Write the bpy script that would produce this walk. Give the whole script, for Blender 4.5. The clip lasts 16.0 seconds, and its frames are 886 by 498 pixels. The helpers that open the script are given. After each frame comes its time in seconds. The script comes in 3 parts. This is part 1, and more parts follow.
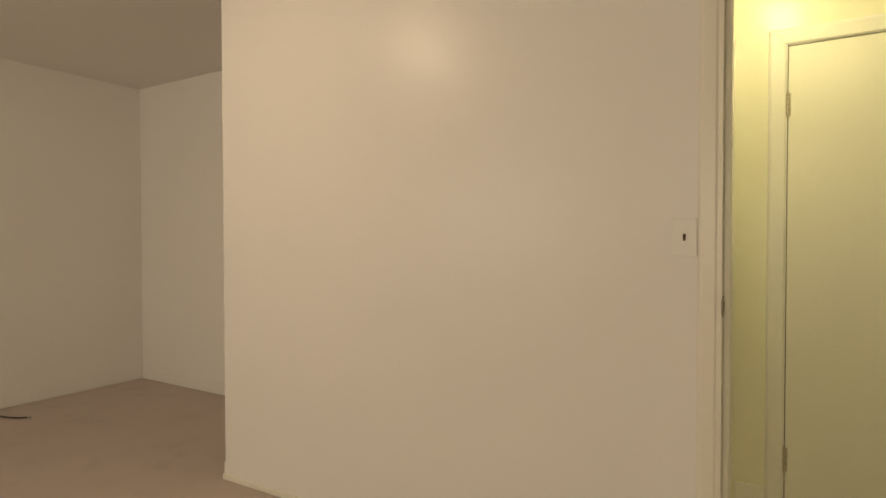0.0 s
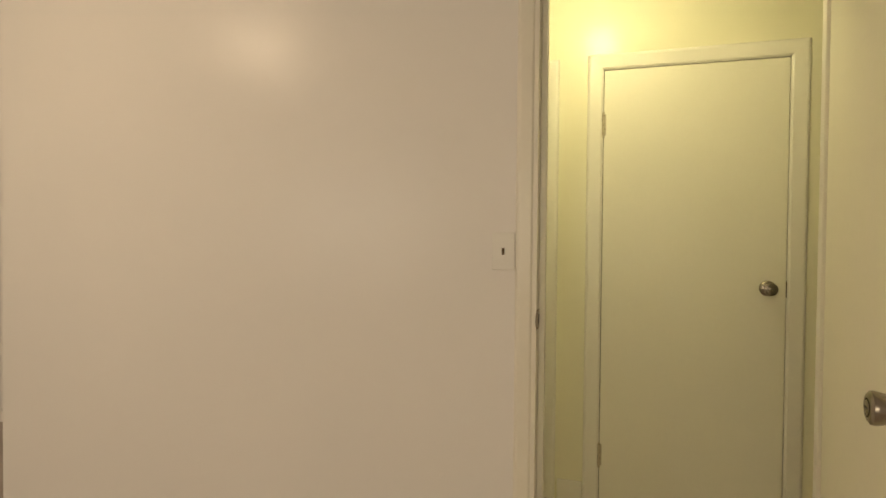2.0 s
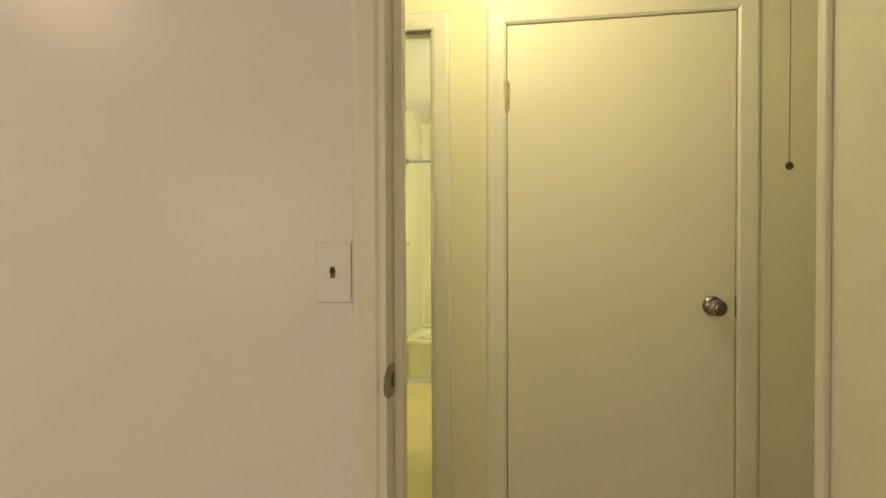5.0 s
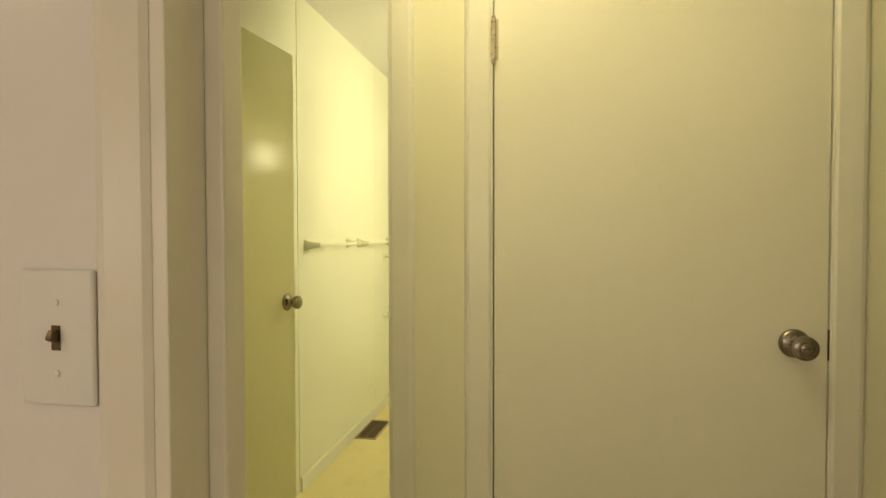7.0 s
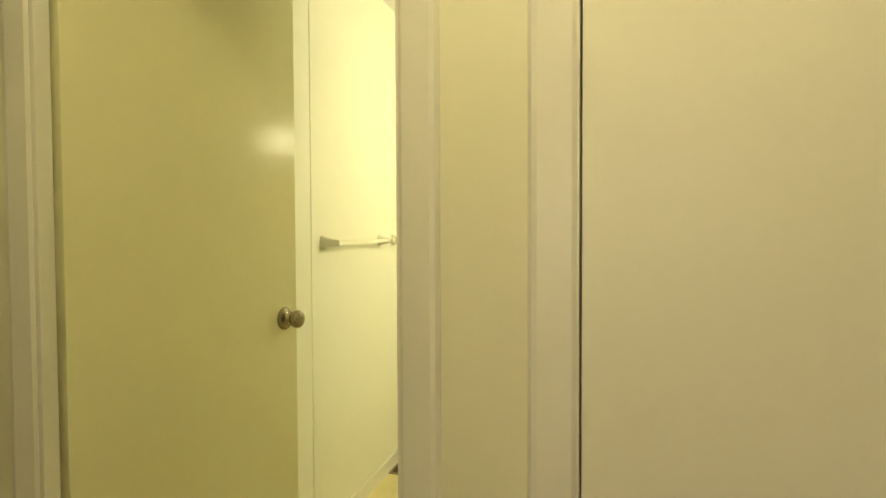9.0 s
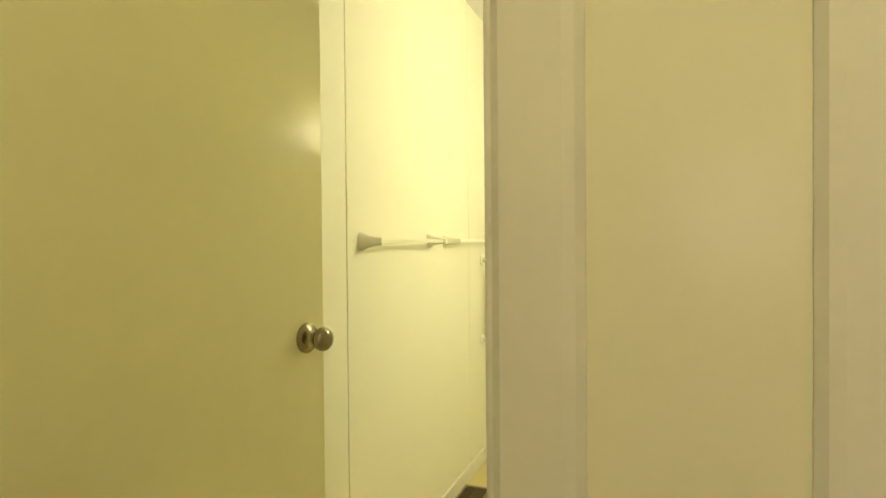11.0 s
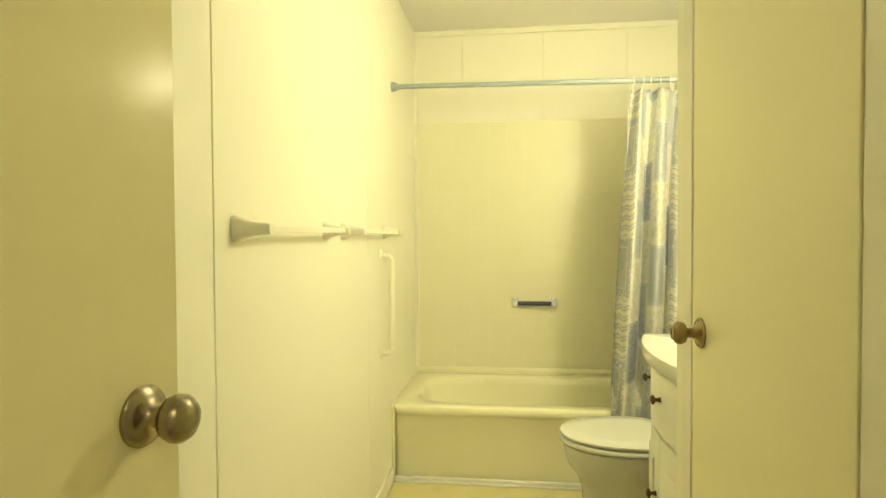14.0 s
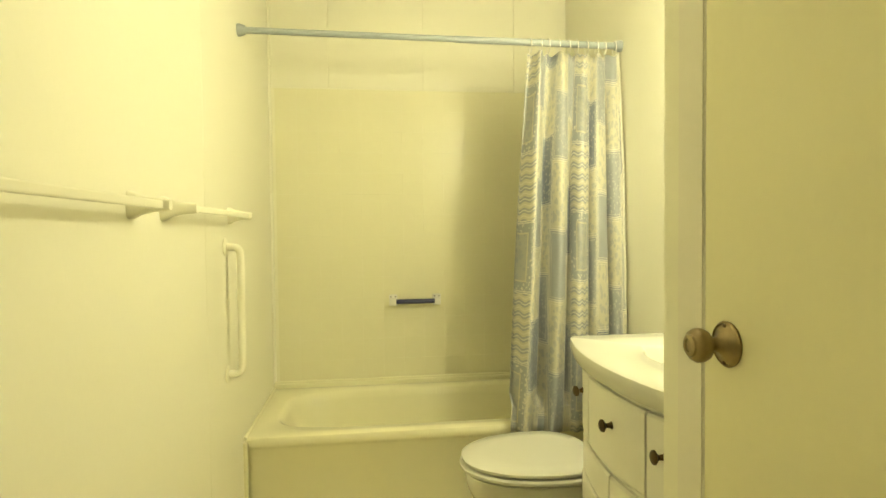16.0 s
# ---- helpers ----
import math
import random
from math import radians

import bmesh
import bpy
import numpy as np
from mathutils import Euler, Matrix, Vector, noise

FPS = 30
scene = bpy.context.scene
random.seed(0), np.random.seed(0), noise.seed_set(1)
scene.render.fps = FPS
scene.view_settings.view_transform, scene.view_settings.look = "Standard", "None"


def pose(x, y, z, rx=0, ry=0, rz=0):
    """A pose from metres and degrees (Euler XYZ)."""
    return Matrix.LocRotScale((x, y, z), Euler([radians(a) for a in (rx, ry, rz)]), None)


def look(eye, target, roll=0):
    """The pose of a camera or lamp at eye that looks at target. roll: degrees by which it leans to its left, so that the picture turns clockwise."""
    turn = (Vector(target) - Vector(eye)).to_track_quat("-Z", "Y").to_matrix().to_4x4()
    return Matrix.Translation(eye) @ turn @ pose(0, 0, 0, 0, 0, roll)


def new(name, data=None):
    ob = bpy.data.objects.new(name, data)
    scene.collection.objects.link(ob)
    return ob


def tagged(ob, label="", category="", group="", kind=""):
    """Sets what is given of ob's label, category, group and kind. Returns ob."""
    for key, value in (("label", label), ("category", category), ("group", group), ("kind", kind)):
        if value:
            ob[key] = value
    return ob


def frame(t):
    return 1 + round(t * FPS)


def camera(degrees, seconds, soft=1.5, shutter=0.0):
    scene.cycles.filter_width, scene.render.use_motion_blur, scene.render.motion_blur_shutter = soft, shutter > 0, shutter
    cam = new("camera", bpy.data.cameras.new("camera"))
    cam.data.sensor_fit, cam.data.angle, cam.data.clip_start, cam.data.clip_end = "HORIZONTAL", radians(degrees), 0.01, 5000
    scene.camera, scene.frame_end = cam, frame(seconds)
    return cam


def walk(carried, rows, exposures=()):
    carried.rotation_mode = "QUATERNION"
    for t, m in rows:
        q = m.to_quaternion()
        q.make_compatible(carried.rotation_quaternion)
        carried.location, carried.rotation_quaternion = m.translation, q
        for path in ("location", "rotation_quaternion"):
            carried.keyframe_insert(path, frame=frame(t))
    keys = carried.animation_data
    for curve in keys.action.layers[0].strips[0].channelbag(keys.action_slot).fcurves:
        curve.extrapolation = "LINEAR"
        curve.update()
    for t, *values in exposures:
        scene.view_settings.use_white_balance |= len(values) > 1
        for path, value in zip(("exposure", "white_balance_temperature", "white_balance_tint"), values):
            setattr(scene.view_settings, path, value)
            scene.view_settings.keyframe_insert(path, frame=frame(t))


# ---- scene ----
cam = camera(75.6, 16.0, soft=1.5)
walk(cam, [
    (0, look((0.005, -2.891, 1.208), (-1.028, -1.179, 1.168), -0.1)),
    (0.5, look((0.027, -2.882, 1.212), (-0.889, -1.105, 1.175), -0.2)),
    (1, look((0.048, -2.865, 1.224), (-0.759, -1.035, 1.197), 0.0)),
    (1.5, look((0.060, -2.827, 1.236), (-0.633, -0.950, 1.216), 0.4)),
    (2, look((0.078, -2.765, 1.249), (-0.511, -0.855, 1.209), 0.5)),
    (2.5, look((0.082, -2.672, 1.244), (-0.408, -0.733, 1.198), 0.5)),
    (3, look((0.089, -2.573, 1.252), (-0.331, -0.618, 1.198), 0.1)),
    (3.5, look((0.091, -2.459, 1.261), (-0.273, -0.493, 1.211), -0.2)),
    (4, look((0.101, -2.330, 1.262), (-0.237, -0.360, 1.219), -0.5)),
    (6.5, look((0.156, -1.596, 1.291), (-0.209, 0.370, 1.262), 0.3)),
    (7, look((0.146, -1.435, 1.295), (-0.230, 0.528, 1.242), -0.1)),
    (7.5, look((0.124, -1.285, 1.292), (-0.273, 0.673, 1.232), -0.3)),
    (8, look((0.096, -1.119, 1.306), (-0.351, 0.829, 1.222), -0.2)),
    (10.5, look((-0.092, -0.474, 1.236), (-0.782, 1.403, 1.222), -0.5)),
    (11, look((-0.157, -0.390, 1.237), (-0.867, 1.480, 1.210), -0.5)),
    (11.5, look((-0.225, -0.315, 1.239), (-0.897, 1.569, 1.197), -0.4)),
    (12, look((-0.296, -0.230, 1.240), (-0.916, 1.671, 1.180), -0.5)),
    (12.5, look((-0.355, -0.146, 1.234), (-0.903, 1.777, 1.162), -1.0)),
    (13, look((-0.399, -0.071, 1.236), (-0.849, 1.876, 1.171), -1.2)),
    (13.5, look((-0.450, 0.014, 1.236), (-0.794, 1.984, 1.180), -0.9)),
    (14, look((-0.496, 0.117, 1.222), (-0.733, 2.102, 1.175), -0.3)),
    (14.5, look((-0.532, 0.230, 1.221), (-0.653, 2.226, 1.180), 0.0)),
    (15, look((-0.559, 0.345, 1.215), (-0.550, 2.345, 1.177), 0.0)),
    (15.5, look((-0.575, 0.481, 1.193), (-0.437, 2.476, 1.141), -0.4)),
    (16, look((-0.589, 0.615, 1.178), (-0.336, 2.597, 1.114), -0.6)),
], exposures=[(0, -0.05), (4, -0.03), (4.5, -0.03), (7, 0.02), (8, 0.12), (10.5, 0.16), (11.5, 0.12), (12.5, 0.18), (13.5, 0.24), (14.5, 0.17), (16, 0.03)])

# ---- light: bulbs and two added fill lamps; the world is almost black, the rooms are closed ----
LIVING_LIGHT, HALL_LIGHT, BATH_LIGHT = 21, 46, 94
LIVING_TINT = (1.0, 0.75, 0.48)
HALL_TINT = (1.0, 0.88, 0.45)
BATH_TINT = (1.0, 0.93, 0.57)
world = bpy.data.worlds.new("world")
world.use_nodes = True
world.node_tree.nodes["Background"].inputs[0].default_value = (0.01, 0.01, 0.012, 1)
scene.world = world
# added fill: warm area lamps in two unseen rear windows, to even the rooms
FILL_WINDOW_X = (-3.2, 0.2)
for wx, power in zip(FILL_WINDOW_X, (31, 28)):
    fill_lamp = bpy.data.lights.new("rear_fill_light", "AREA")
    fill_lamp.shape, fill_lamp.size, fill_lamp.size_y, fill_lamp.energy, fill_lamp.color = "RECTANGLE", 2.0, 1.15, power, (1.0, 0.85, 0.64)
    new("rear_fill_light", fill_lamp).matrix_world = pose(wx, -6.17, 1.5, 90, 0, 0)


# ---- materials ----
def nodes_of(name):
    m = bpy.data.materials.new(name)
    m.use_nodes = True
    n = m.node_tree.nodes
    return m, n, m.node_tree.links, n["Principled BSDF"]


def surface(name, colour, rough=0.5, vary=0.06, scale=3.0, grain=60.0, bump=0.05, metal=0.0, stain=None, stain_amount=0.0, gloss=0.5):
    """Colour with large soft blotches and fine grain, roughness variation and a fine bump, in metres."""
    m, n, l, p = nodes_of(name)
    geo = n.new("ShaderNodeNewGeometry")
    big, fine = n.new("ShaderNodeTexNoise"), n.new("ShaderNodeTexNoise")
    big.inputs["Scale"].default_value, big.inputs["Detail"].default_value = scale, 4
    fine.inputs["Scale"].default_value, fine.inputs["Detail"].default_value = grain, 3
    for t in (big, fine):
        l.new(geo.outputs["Position"], t.inputs["Vector"])
    mix = n.new("ShaderNodeMix")
    mix.data_type = "RGBA"
    lo = tuple(c * (1 - vary) for c in colour)
    hi = tuple(min(1, c * (1 + vary)) for c in colour)
    mix.inputs[6].default_value, mix.inputs[7].default_value = (*lo, 1), (*hi, 1)
    add = n.new("ShaderNodeMath")
    add.operation = "MULTIPLY_ADD"
    add.inputs[1].default_value, add.inputs[2].default_value = 0.4, 0.0
    summed = n.new("ShaderNodeMath")
    summed.operation = "ADD"
    half = n.new("ShaderNodeMath")
    half.operation = "MULTIPLY"
    half.inputs[1].default_value = 0.6
    l.new(big.outputs["Fac"], add.inputs[0])
    l.new(fine.outputs["Fac"], half.inputs[0])
    l.new(add.outputs[0], summed.inputs[0])
    l.new(half.outputs[0], summed.inputs[1])
    l.new(summed.outputs[0], mix.inputs[0])
    out = mix.outputs[2]
    if stain:
        st = n.new("ShaderNodeTexNoise")
        st.inputs["Scale"].default_value, st.inputs["Detail"].default_value = scale * 2.3, 6
        l.new(geo.outputs["Position"], st.inputs["Vector"])
        ramp = n.new("ShaderNodeMapRange")
        ramp.inputs[1].default_value, ramp.inputs[2].default_value = 0.55, 0.75
        ramp.inputs[3].default_value, ramp.inputs[4].default_value = 0.0, stain_amount
        l.new(st.outputs["Fac"], ramp.inputs[0])
        m2 = n.new("ShaderNodeMix")
        m2.data_type = "RGBA"
        l.new(ramp.outputs[0], m2.inputs[0])
        l.new(out, m2.inputs[6])
        m2.inputs[7].default_value = (*stain, 1)
        out = m2.outputs[2]
    l.new(out, p.inputs["Base Color"])
    rr = n.new("ShaderNodeMapRange")
    rr.inputs[3].default_value, rr.inputs[4].default_value = max(0.02, rough - 0.012), min(1, rough + 0.012)
    l.new(big.outputs["Fac"], rr.inputs[0])
    l.new(rr.outputs[0], p.inputs["Roughness"])
    p.inputs["Metallic"].default_value = metal
    p.inputs["Specular IOR Level"].default_value = gloss
    if bump:
        b = n.new("ShaderNodeBump")
        b.inputs["Strength"].default_value, b.inputs["Distance"].default_value = bump, 0.004
        l.new(fine.outputs["Fac"], b.inputs["Height"])
        l.new(b.outputs["Normal"], p.inputs["Normal"])
    return m


def glow(name, tint, strength):
    m, n, l, p = nodes_of(name)
    p.inputs["Base Color"].default_value = (0.8, 0.8, 0.78, 1)
    p.inputs["Emission Color"].default_value = (*tint, 1)
    p.inputs["Emission Strength"].default_value = strength
    return m


def curtain_cloth(name):
    """Printed patchwork on the cloth's own UVs in metres: columns of blocks with wavy bands and framed sprigs
    between columns of slate and floral cream blocks, all with pale borders."""
    m, n, l, p = nodes_of(name)
    uv = n.new("ShaderNodeUVMap")
    def calc(op, a, b=None):
        k = n.new("ShaderNodeMath")
        k.operation = op
        for i, v in enumerate((a, b)):
            if isinstance(v, (int, float)):
                k.inputs[i].default_value = v
            elif v is not None:
                l.new(v, k.inputs[i])
        return k.outputs[0]
    def blend(fac, a, b):
        k = n.new("ShaderNodeMix")
        k.data_type = "RGBA"
        for i, v in ((0, fac), (6, a), (7, b)):
            if isinstance(v, tuple):
                k.inputs[i].default_value = (*v, 1)
            elif isinstance(v, (int, float)):
                k.inputs[i].default_value = v
            else:
                l.new(v, k.inputs[i])
        return k.outputs[2]
    def both(*masks):
        out = masks[0]
        for q in masks[1:]:
            out = calc("MULTIPLY", out, q)
        return out
    CREAM, PALE, SLATE, DEEP, GREY = (0.60, 0.58, 0.47), (0.72, 0.70, 0.61), (0.37, 0.39, 0.41), (0.26, 0.285, 0.33), (0.44, 0.45, 0.43)
    BW, BH = 0.19, 0.29
    sep = n.new("ShaderNodeSeparateXYZ")
    l.new(uv.outputs[0], sep.inputs[0])
    u, v = sep.outputs[0], sep.outputs[1]
    cu = calc("DIVIDE", u, BW)
    col, fu = calc("FLOOR", cu), calc("FRACT", cu)
    rv = calc("ADD", calc("DIVIDE", v, BH), calc("MULTIPLY", col, 0.37))
    row, fv = calc("FLOOR", rv), calc("FRACT", rv)
    cell = n.new("ShaderNodeCombineXYZ")
    l.new(col, cell.inputs[0])
    l.new(row, cell.inputs[1])
    chance = n.new("ShaderNodeTexWhiteNoise")
    l.new(cell.outputs[0], chance.inputs["Vector"])
    pick = chance.outputs["Value"]
    third = calc("LESS_THAN", calc("MODULO", col, 5.0), 0.5)
    odd = calc("MODULO", row, 2.0)
    waves = both(third, odd)
    framed = both(third, calc("SUBTRACT", 1.0, odd))
    plain = calc("SUBTRACT", 1.0, third)
    # slate or cream ground
    ground = blend(calc("LESS_THAN", calc("MODULO", calc("ADD", row, col), 2.0), 0.5), CREAM, blend(calc("GREATER_THAN", pick, 0.6), SLATE, DEEP))
    is_cream = both(plain, calc("SUBTRACT", 1.0, calc("LESS_THAN", calc("MODULO", calc("ADD", row, col), 2.0), 0.5)))
    # leaves and sprigs
    warp = n.new("ShaderNodeTexNoise")
    warp.inputs["Scale"].default_value = 45
    l.new(uv.outputs[0], warp.inputs["Vector"])
    bent = blend(0.025, uv.outputs[0], warp.outputs["Color"])
    def spots(scale, size):
        vor = n.new("ShaderNodeTexVoronoi")
        vor.inputs["Scale"].default_value, vor.inputs["Randomness"].default_value = scale, 0.9
        l.new(bent, vor.inputs["Vector"])
        return calc("LESS_THAN", vor.outputs["Distance"], size)
    leaf, dash = spots(34, 0.42), spots(52, 0.30)
    out = blend(both(leaf, is_cream, 0.75), ground, GREY)
    out = blend(both(dash, plain, calc("SUBTRACT", 1.0, is_cream), calc("GREATER_THAN", pick, 0.35), 0.45), out, PALE)
    # wavy bands
    wob = calc("MULTIPLY", calc("SINE", calc("MULTIPLY", u, 95.0)), 0.0050)
    swell = calc("SINE", calc("MULTIPLY", calc("ADD", v, wob), 132.0))
    out = blend(waves, out, blend(calc("GREATER_THAN", swell, 0.1), CREAM, SLATE))
    fine = calc("GREATER_THAN", calc("ABSOLUTE", swell), 0.93)
    out = blend(both(waves, fine, 0.8), out, PALE)
    # framed sprigs on slate with scattered dashes
    du, dv = calc("ABSOLUTE", calc("SUBTRACT", fu, 0.5)), calc("ABSOLUTE", calc("SUBTRACT", fv, 0.5))
    edge = calc("MAXIMUM", calc("MULTIPLY", calc("SUBTRACT", du, 0.27), BW), calc("MULTIPLY", calc("SUBTRACT", dv, 0.34), BH))
    out = blend(framed, out, blend(both(dash, 0.8), SLATE, PALE))
    inner = both(framed, calc("LESS_THAN", edge, 0.0))
    out = blend(inner, out, blend(both(leaf, 0.9), GREY, SLATE))
    out = blend(both(framed, calc("LESS_THAN", calc("ABSOLUTE", edge), 0.0035)), out, CREAM)
    # a pale double line and a dark band between blocks
    rim = calc("MINIMUM", calc("MULTIPLY", calc("SUBTRACT", 0.5, du), BW), calc("MULTIPLY", calc("SUBTRACT", 0.5, dv), BH))
    out = blend(both(calc("LESS_THAN", calc("ABSOLUTE", calc("SUBTRACT", rim, 0.004)), 0.0018)), out, PALE)
    out = blend(both(calc("LESS_THAN", calc("ABSOLUTE", calc("SUBTRACT", rim, 0.014)), 0.0010), plain), out, PALE)
    l.new(out, p.inputs["Base Color"])
    p.inputs["Roughness"].default_value = 0.7
    weave = n.new("ShaderNodeTexNoise")
    weave.inputs["Scale"].default_value = 400
    b = n.new("ShaderNodeBump")
    b.inputs["Strength"].default_value, b.inputs["Distance"].default_value = 0.1, 0.002
    l.new(weave.outputs["Fac"], b.inputs["Height"])
    l.new(b.outputs["Normal"], p.inputs["Normal"])
    return m


PAINT = surface("semi_gloss_wall_paint", (0.88, 0.86, 0.82), 0.27, 0.006, 0.8, 90, 0.05, gloss=0.32)
HALLPAINT = surface("semi_gloss_cream_paint", (0.88, 0.85, 0.64), 0.22, 0.012, 0.9, 90, 0.05, gloss=0.32)
FLAT = surface("flat_wall_paint", (0.87, 0.85, 0.81), 0.6, 0.025, 1.2, 120, 0.08)
CEIL = surface("ceiling_paint", (0.83, 0.80, 0.76), 0.8, 0.04, 2.0, 140, 0.25)
TRIM = surface("trim_enamel", (0.87, 0.84, 0.73), 0.3, 0.025, 2.5, 70, 0.05)
DOOR = surface("door_enamel", (0.88, 0.85, 0.70), 0.36, 0.025, 1.6, 60, 0.06)
GLOSS = surface("glossy_door_enamel", (0.90, 0.86, 0.54), 0.19, 0.03, 1.8, 25, 0.06, gloss=0.075)
BATHWALL = surface("bathroom_wall_paint", (0.90, 0.885, 0.735), 0.35, 0.02, 2.0, 80, 0.05)
TILE = surface("cream_wall_tile", (0.86, 0.835, 0.61), 0.25, 0.02, 5.0, 40, 0.02)
GROUT = surface("grout", (0.87, 0.85, 0.66), 0.7, 0.04, 8.0, 200, 0.1)
CARPET = surface("pink_beige_carpet", (0.62, 0.53, 0.47), 0.95, 0.14, 2.2, 420, 0.9, stain=(0.45, 0.37, 0.32), stain_amount=0.35)
VINYL = surface("cream_vinyl_floor", (0.75, 0.665, 0.34), 0.35, 0.05, 3.0, 80, 0.05, stain=(0.5, 0.44, 0.25), stain_amount=0.3)
ENAMEL = surface("bath_enamel", (0.88, 0.855, 0.61), 0.17, 0.02, 4.0, 30, 0.0)
CERAMIC = surface("white_ceramic", (0.69, 0.69, 0.61), 0.12, 0.015, 4.0, 30, 0.0)
BARCREAM = surface("cream_bar_enamel", (0.90, 0.88, 0.72), 0.32, 0.02, 6.0, 80, 0.02)
PLASTIC = surface("white_plastic", (0.86, 0.85, 0.79), 0.35, 0.02, 6.0, 80, 0.02)
CLOSETDOOR = surface("yellowed_door_enamel", (0.90, 0.86, 0.58), 0.3, 0.025, 1.6, 60, 0.05)
CABINET = surface("cabinet_paint", (0.85, 0.84, 0.76), 0.35, 0.025, 4.0, 60, 0.04)
NICKEL = surface("satin_nickel", (0.35, 0.31, 0.25), 0.27, 0.1, 20, 200, 0.03, metal=1.0)
BRASS = surface("antique_brass", (0.30, 0.235, 0.135), 0.33, 0.2, 25, 200, 0.05, metal=1.0)
WORN = surface("worn_nickel", (0.36, 0.31, 0.22), 0.26, 0.15, 22, 200, 0.04, metal=1.0)
BRONZE = surface("dark_bronze", (0.12, 0.085, 0.05), 0.38, 0.2, 30, 200, 0.05, metal=1.0)
HINGE = surface("painted_hinge", (0.58, 0.51, 0.36), 0.4, 0.1, 30, 200, 0.1, stain=(0.16, 0.09, 0.04), stain_amount=0.95)
RUST = surface("bare_brown_hinge", (0.10, 0.05, 0.035), 0.5, 0.3, 40, 300, 0.1, metal=0.4)
CHROME = surface("dull_steel", (0.55, 0.54, 0.50), 0.3, 0.05, 20, 200, 0.02, metal=1.0)
ROD = surface("grey_rod_enamel", (0.36, 0.40, 0.42), 0.35, 0.04, 10, 100, 0.02)
BLUE = surface("navy_plastic", (0.035, 0.04, 0.12), 0.35, 0.1, 10, 100, 0.02)
BLACK = surface("black_rubber_and_recess_shade", (0.03, 0.028, 0.028), 0.5, 0.1, 10, 100, 0.02)
GAP_SHADE = surface("gap_shade", (0.30, 0.25, 0.17), 0.8, 0.1, 10, 100, 0.0)
VENTBROWN = surface("brown_vent_enamel", (0.13, 0.085, 0.045), 0.45, 0.12, 20, 150, 0.05, metal=0.2)
VENTEDGE = surface("vent_frame_enamel", (0.38, 0.31, 0.19), 0.4, 0.1, 20, 150, 0.05, metal=0.3)
HEM = surface("pale_hem", (0.72, 0.71, 0.62), 0.7, 0.03, 10, 300, 0.05)
CLOTH = curtain_cloth("printed_curtain_cloth")


# ---- mesh helpers ----
def part(name, bm, material, parent=None, label="", smooth=False):
    me = bpy.data.meshes.new(name)
    bm.normal_update()
    bm.to_mesh(me)
    bm.free()
    me.materials.append(material)
    if smooth:
        me.shade_smooth()
        me.set_sharp_from_angle(angle=radians(40))
    ob = new(name, me)
    if parent:
        ob.parent = parent
    return tagged(ob, label)


def thing(name, at=(0, 0, 0), label="", category="", group="", kind=""):
    ob = new(name)
    ob.location = at
    return tagged(ob, label, category, group, kind)


def add_box(bm, x0, x1, y0, y1, z0, z1, bevel=0.0, seg=2):
    made = bmesh.ops.create_cube(bm, size=1.0, matrix=Matrix.Translation(((x0 + x1) / 2, (y0 + y1) / 2, (z0 + z1) / 2)) @ Matrix.Diagonal((abs(x1 - x0), abs(y1 - y0), abs(z1 - z0), 1)))
    if bevel:
        edges = list({e for v in made["verts"] for e in v.link_edges})
        bmesh.ops.bevel(bm, geom=edges, offset=bevel, segments=seg, profile=0.5, affect="EDGES")
    return bm


def boxes(*specs, bevel=0.0, seg=2):
    bm = bmesh.new()
    for s in specs:
        add_box(bm, *s, bevel=bevel, seg=seg)
    return bm


def lathe(profile, m=None, seg=32, bm=None):
    """A turned solid: profile of (radius, height) along +z, placed by m."""
    bm = bm or bmesh.new()
    m = m or Matrix()
    rings = []
    for r, h in profile:
        rings.append([bm.verts.new(m @ Vector((max(r, 1e-4) * math.cos(2 * math.pi * i / seg), max(r, 1e-4) * math.sin(2 * math.pi * i / seg), h))) for i in range(seg)])
    for a, b in zip(rings, rings[1:]):
        for i in range(seg):
            bm.faces.new((a[i], a[(i + 1) % seg], b[(i + 1) % seg], b[i]))
    bm.faces.new(rings[0][::-1])
    bm.faces.new(rings[-1])
    bmesh.ops.recalc_face_normals(bm, faces=bm.faces)
    return bm


def tube(points, radius, seg=12, bm=None):
    bm = bm or bmesh.new()
    pts = [Vector(p) for p in points]
    rings, side = [], None
    for i, p in enumerate(pts):
        d = (pts[min(i + 1, len(pts) - 1)] - pts[max(i - 1, 0)]).normalized()
        if side is None:
            side = d.orthogonal().normalized()
        side = (side - d * side.dot(d)).normalized()
        up = d.cross(side)
        rings.append([bm.verts.new(p + radius * (side * math.cos(2 * math.pi * k / seg) + up * math.sin(2 * math.pi * k / seg))) for k in range(seg)])
    for a, b in zip(rings, rings[1:]):
        for k in range(seg):
            bm.faces.new((a[k], a[(k + 1) % seg], b[(k + 1) % seg], b[k]))
    bm.faces.new(rings[0][::-1])
    bm.faces.new(rings[-1])
    bmesh.ops.recalc_face_normals(bm, faces=bm.faces)
    return bm


def arc(centre, a, b, start, end, n=8):
    """Points on an arc: centre + a cos + b sin, degrees."""
    c, a, b = Vector(centre), Vector(a), Vector(b)
    return [c + a * math.cos(radians(start + (end - start) * i / n)) + b * math.sin(radians(start + (end - start) * i / n)) for i in range(n + 1)]


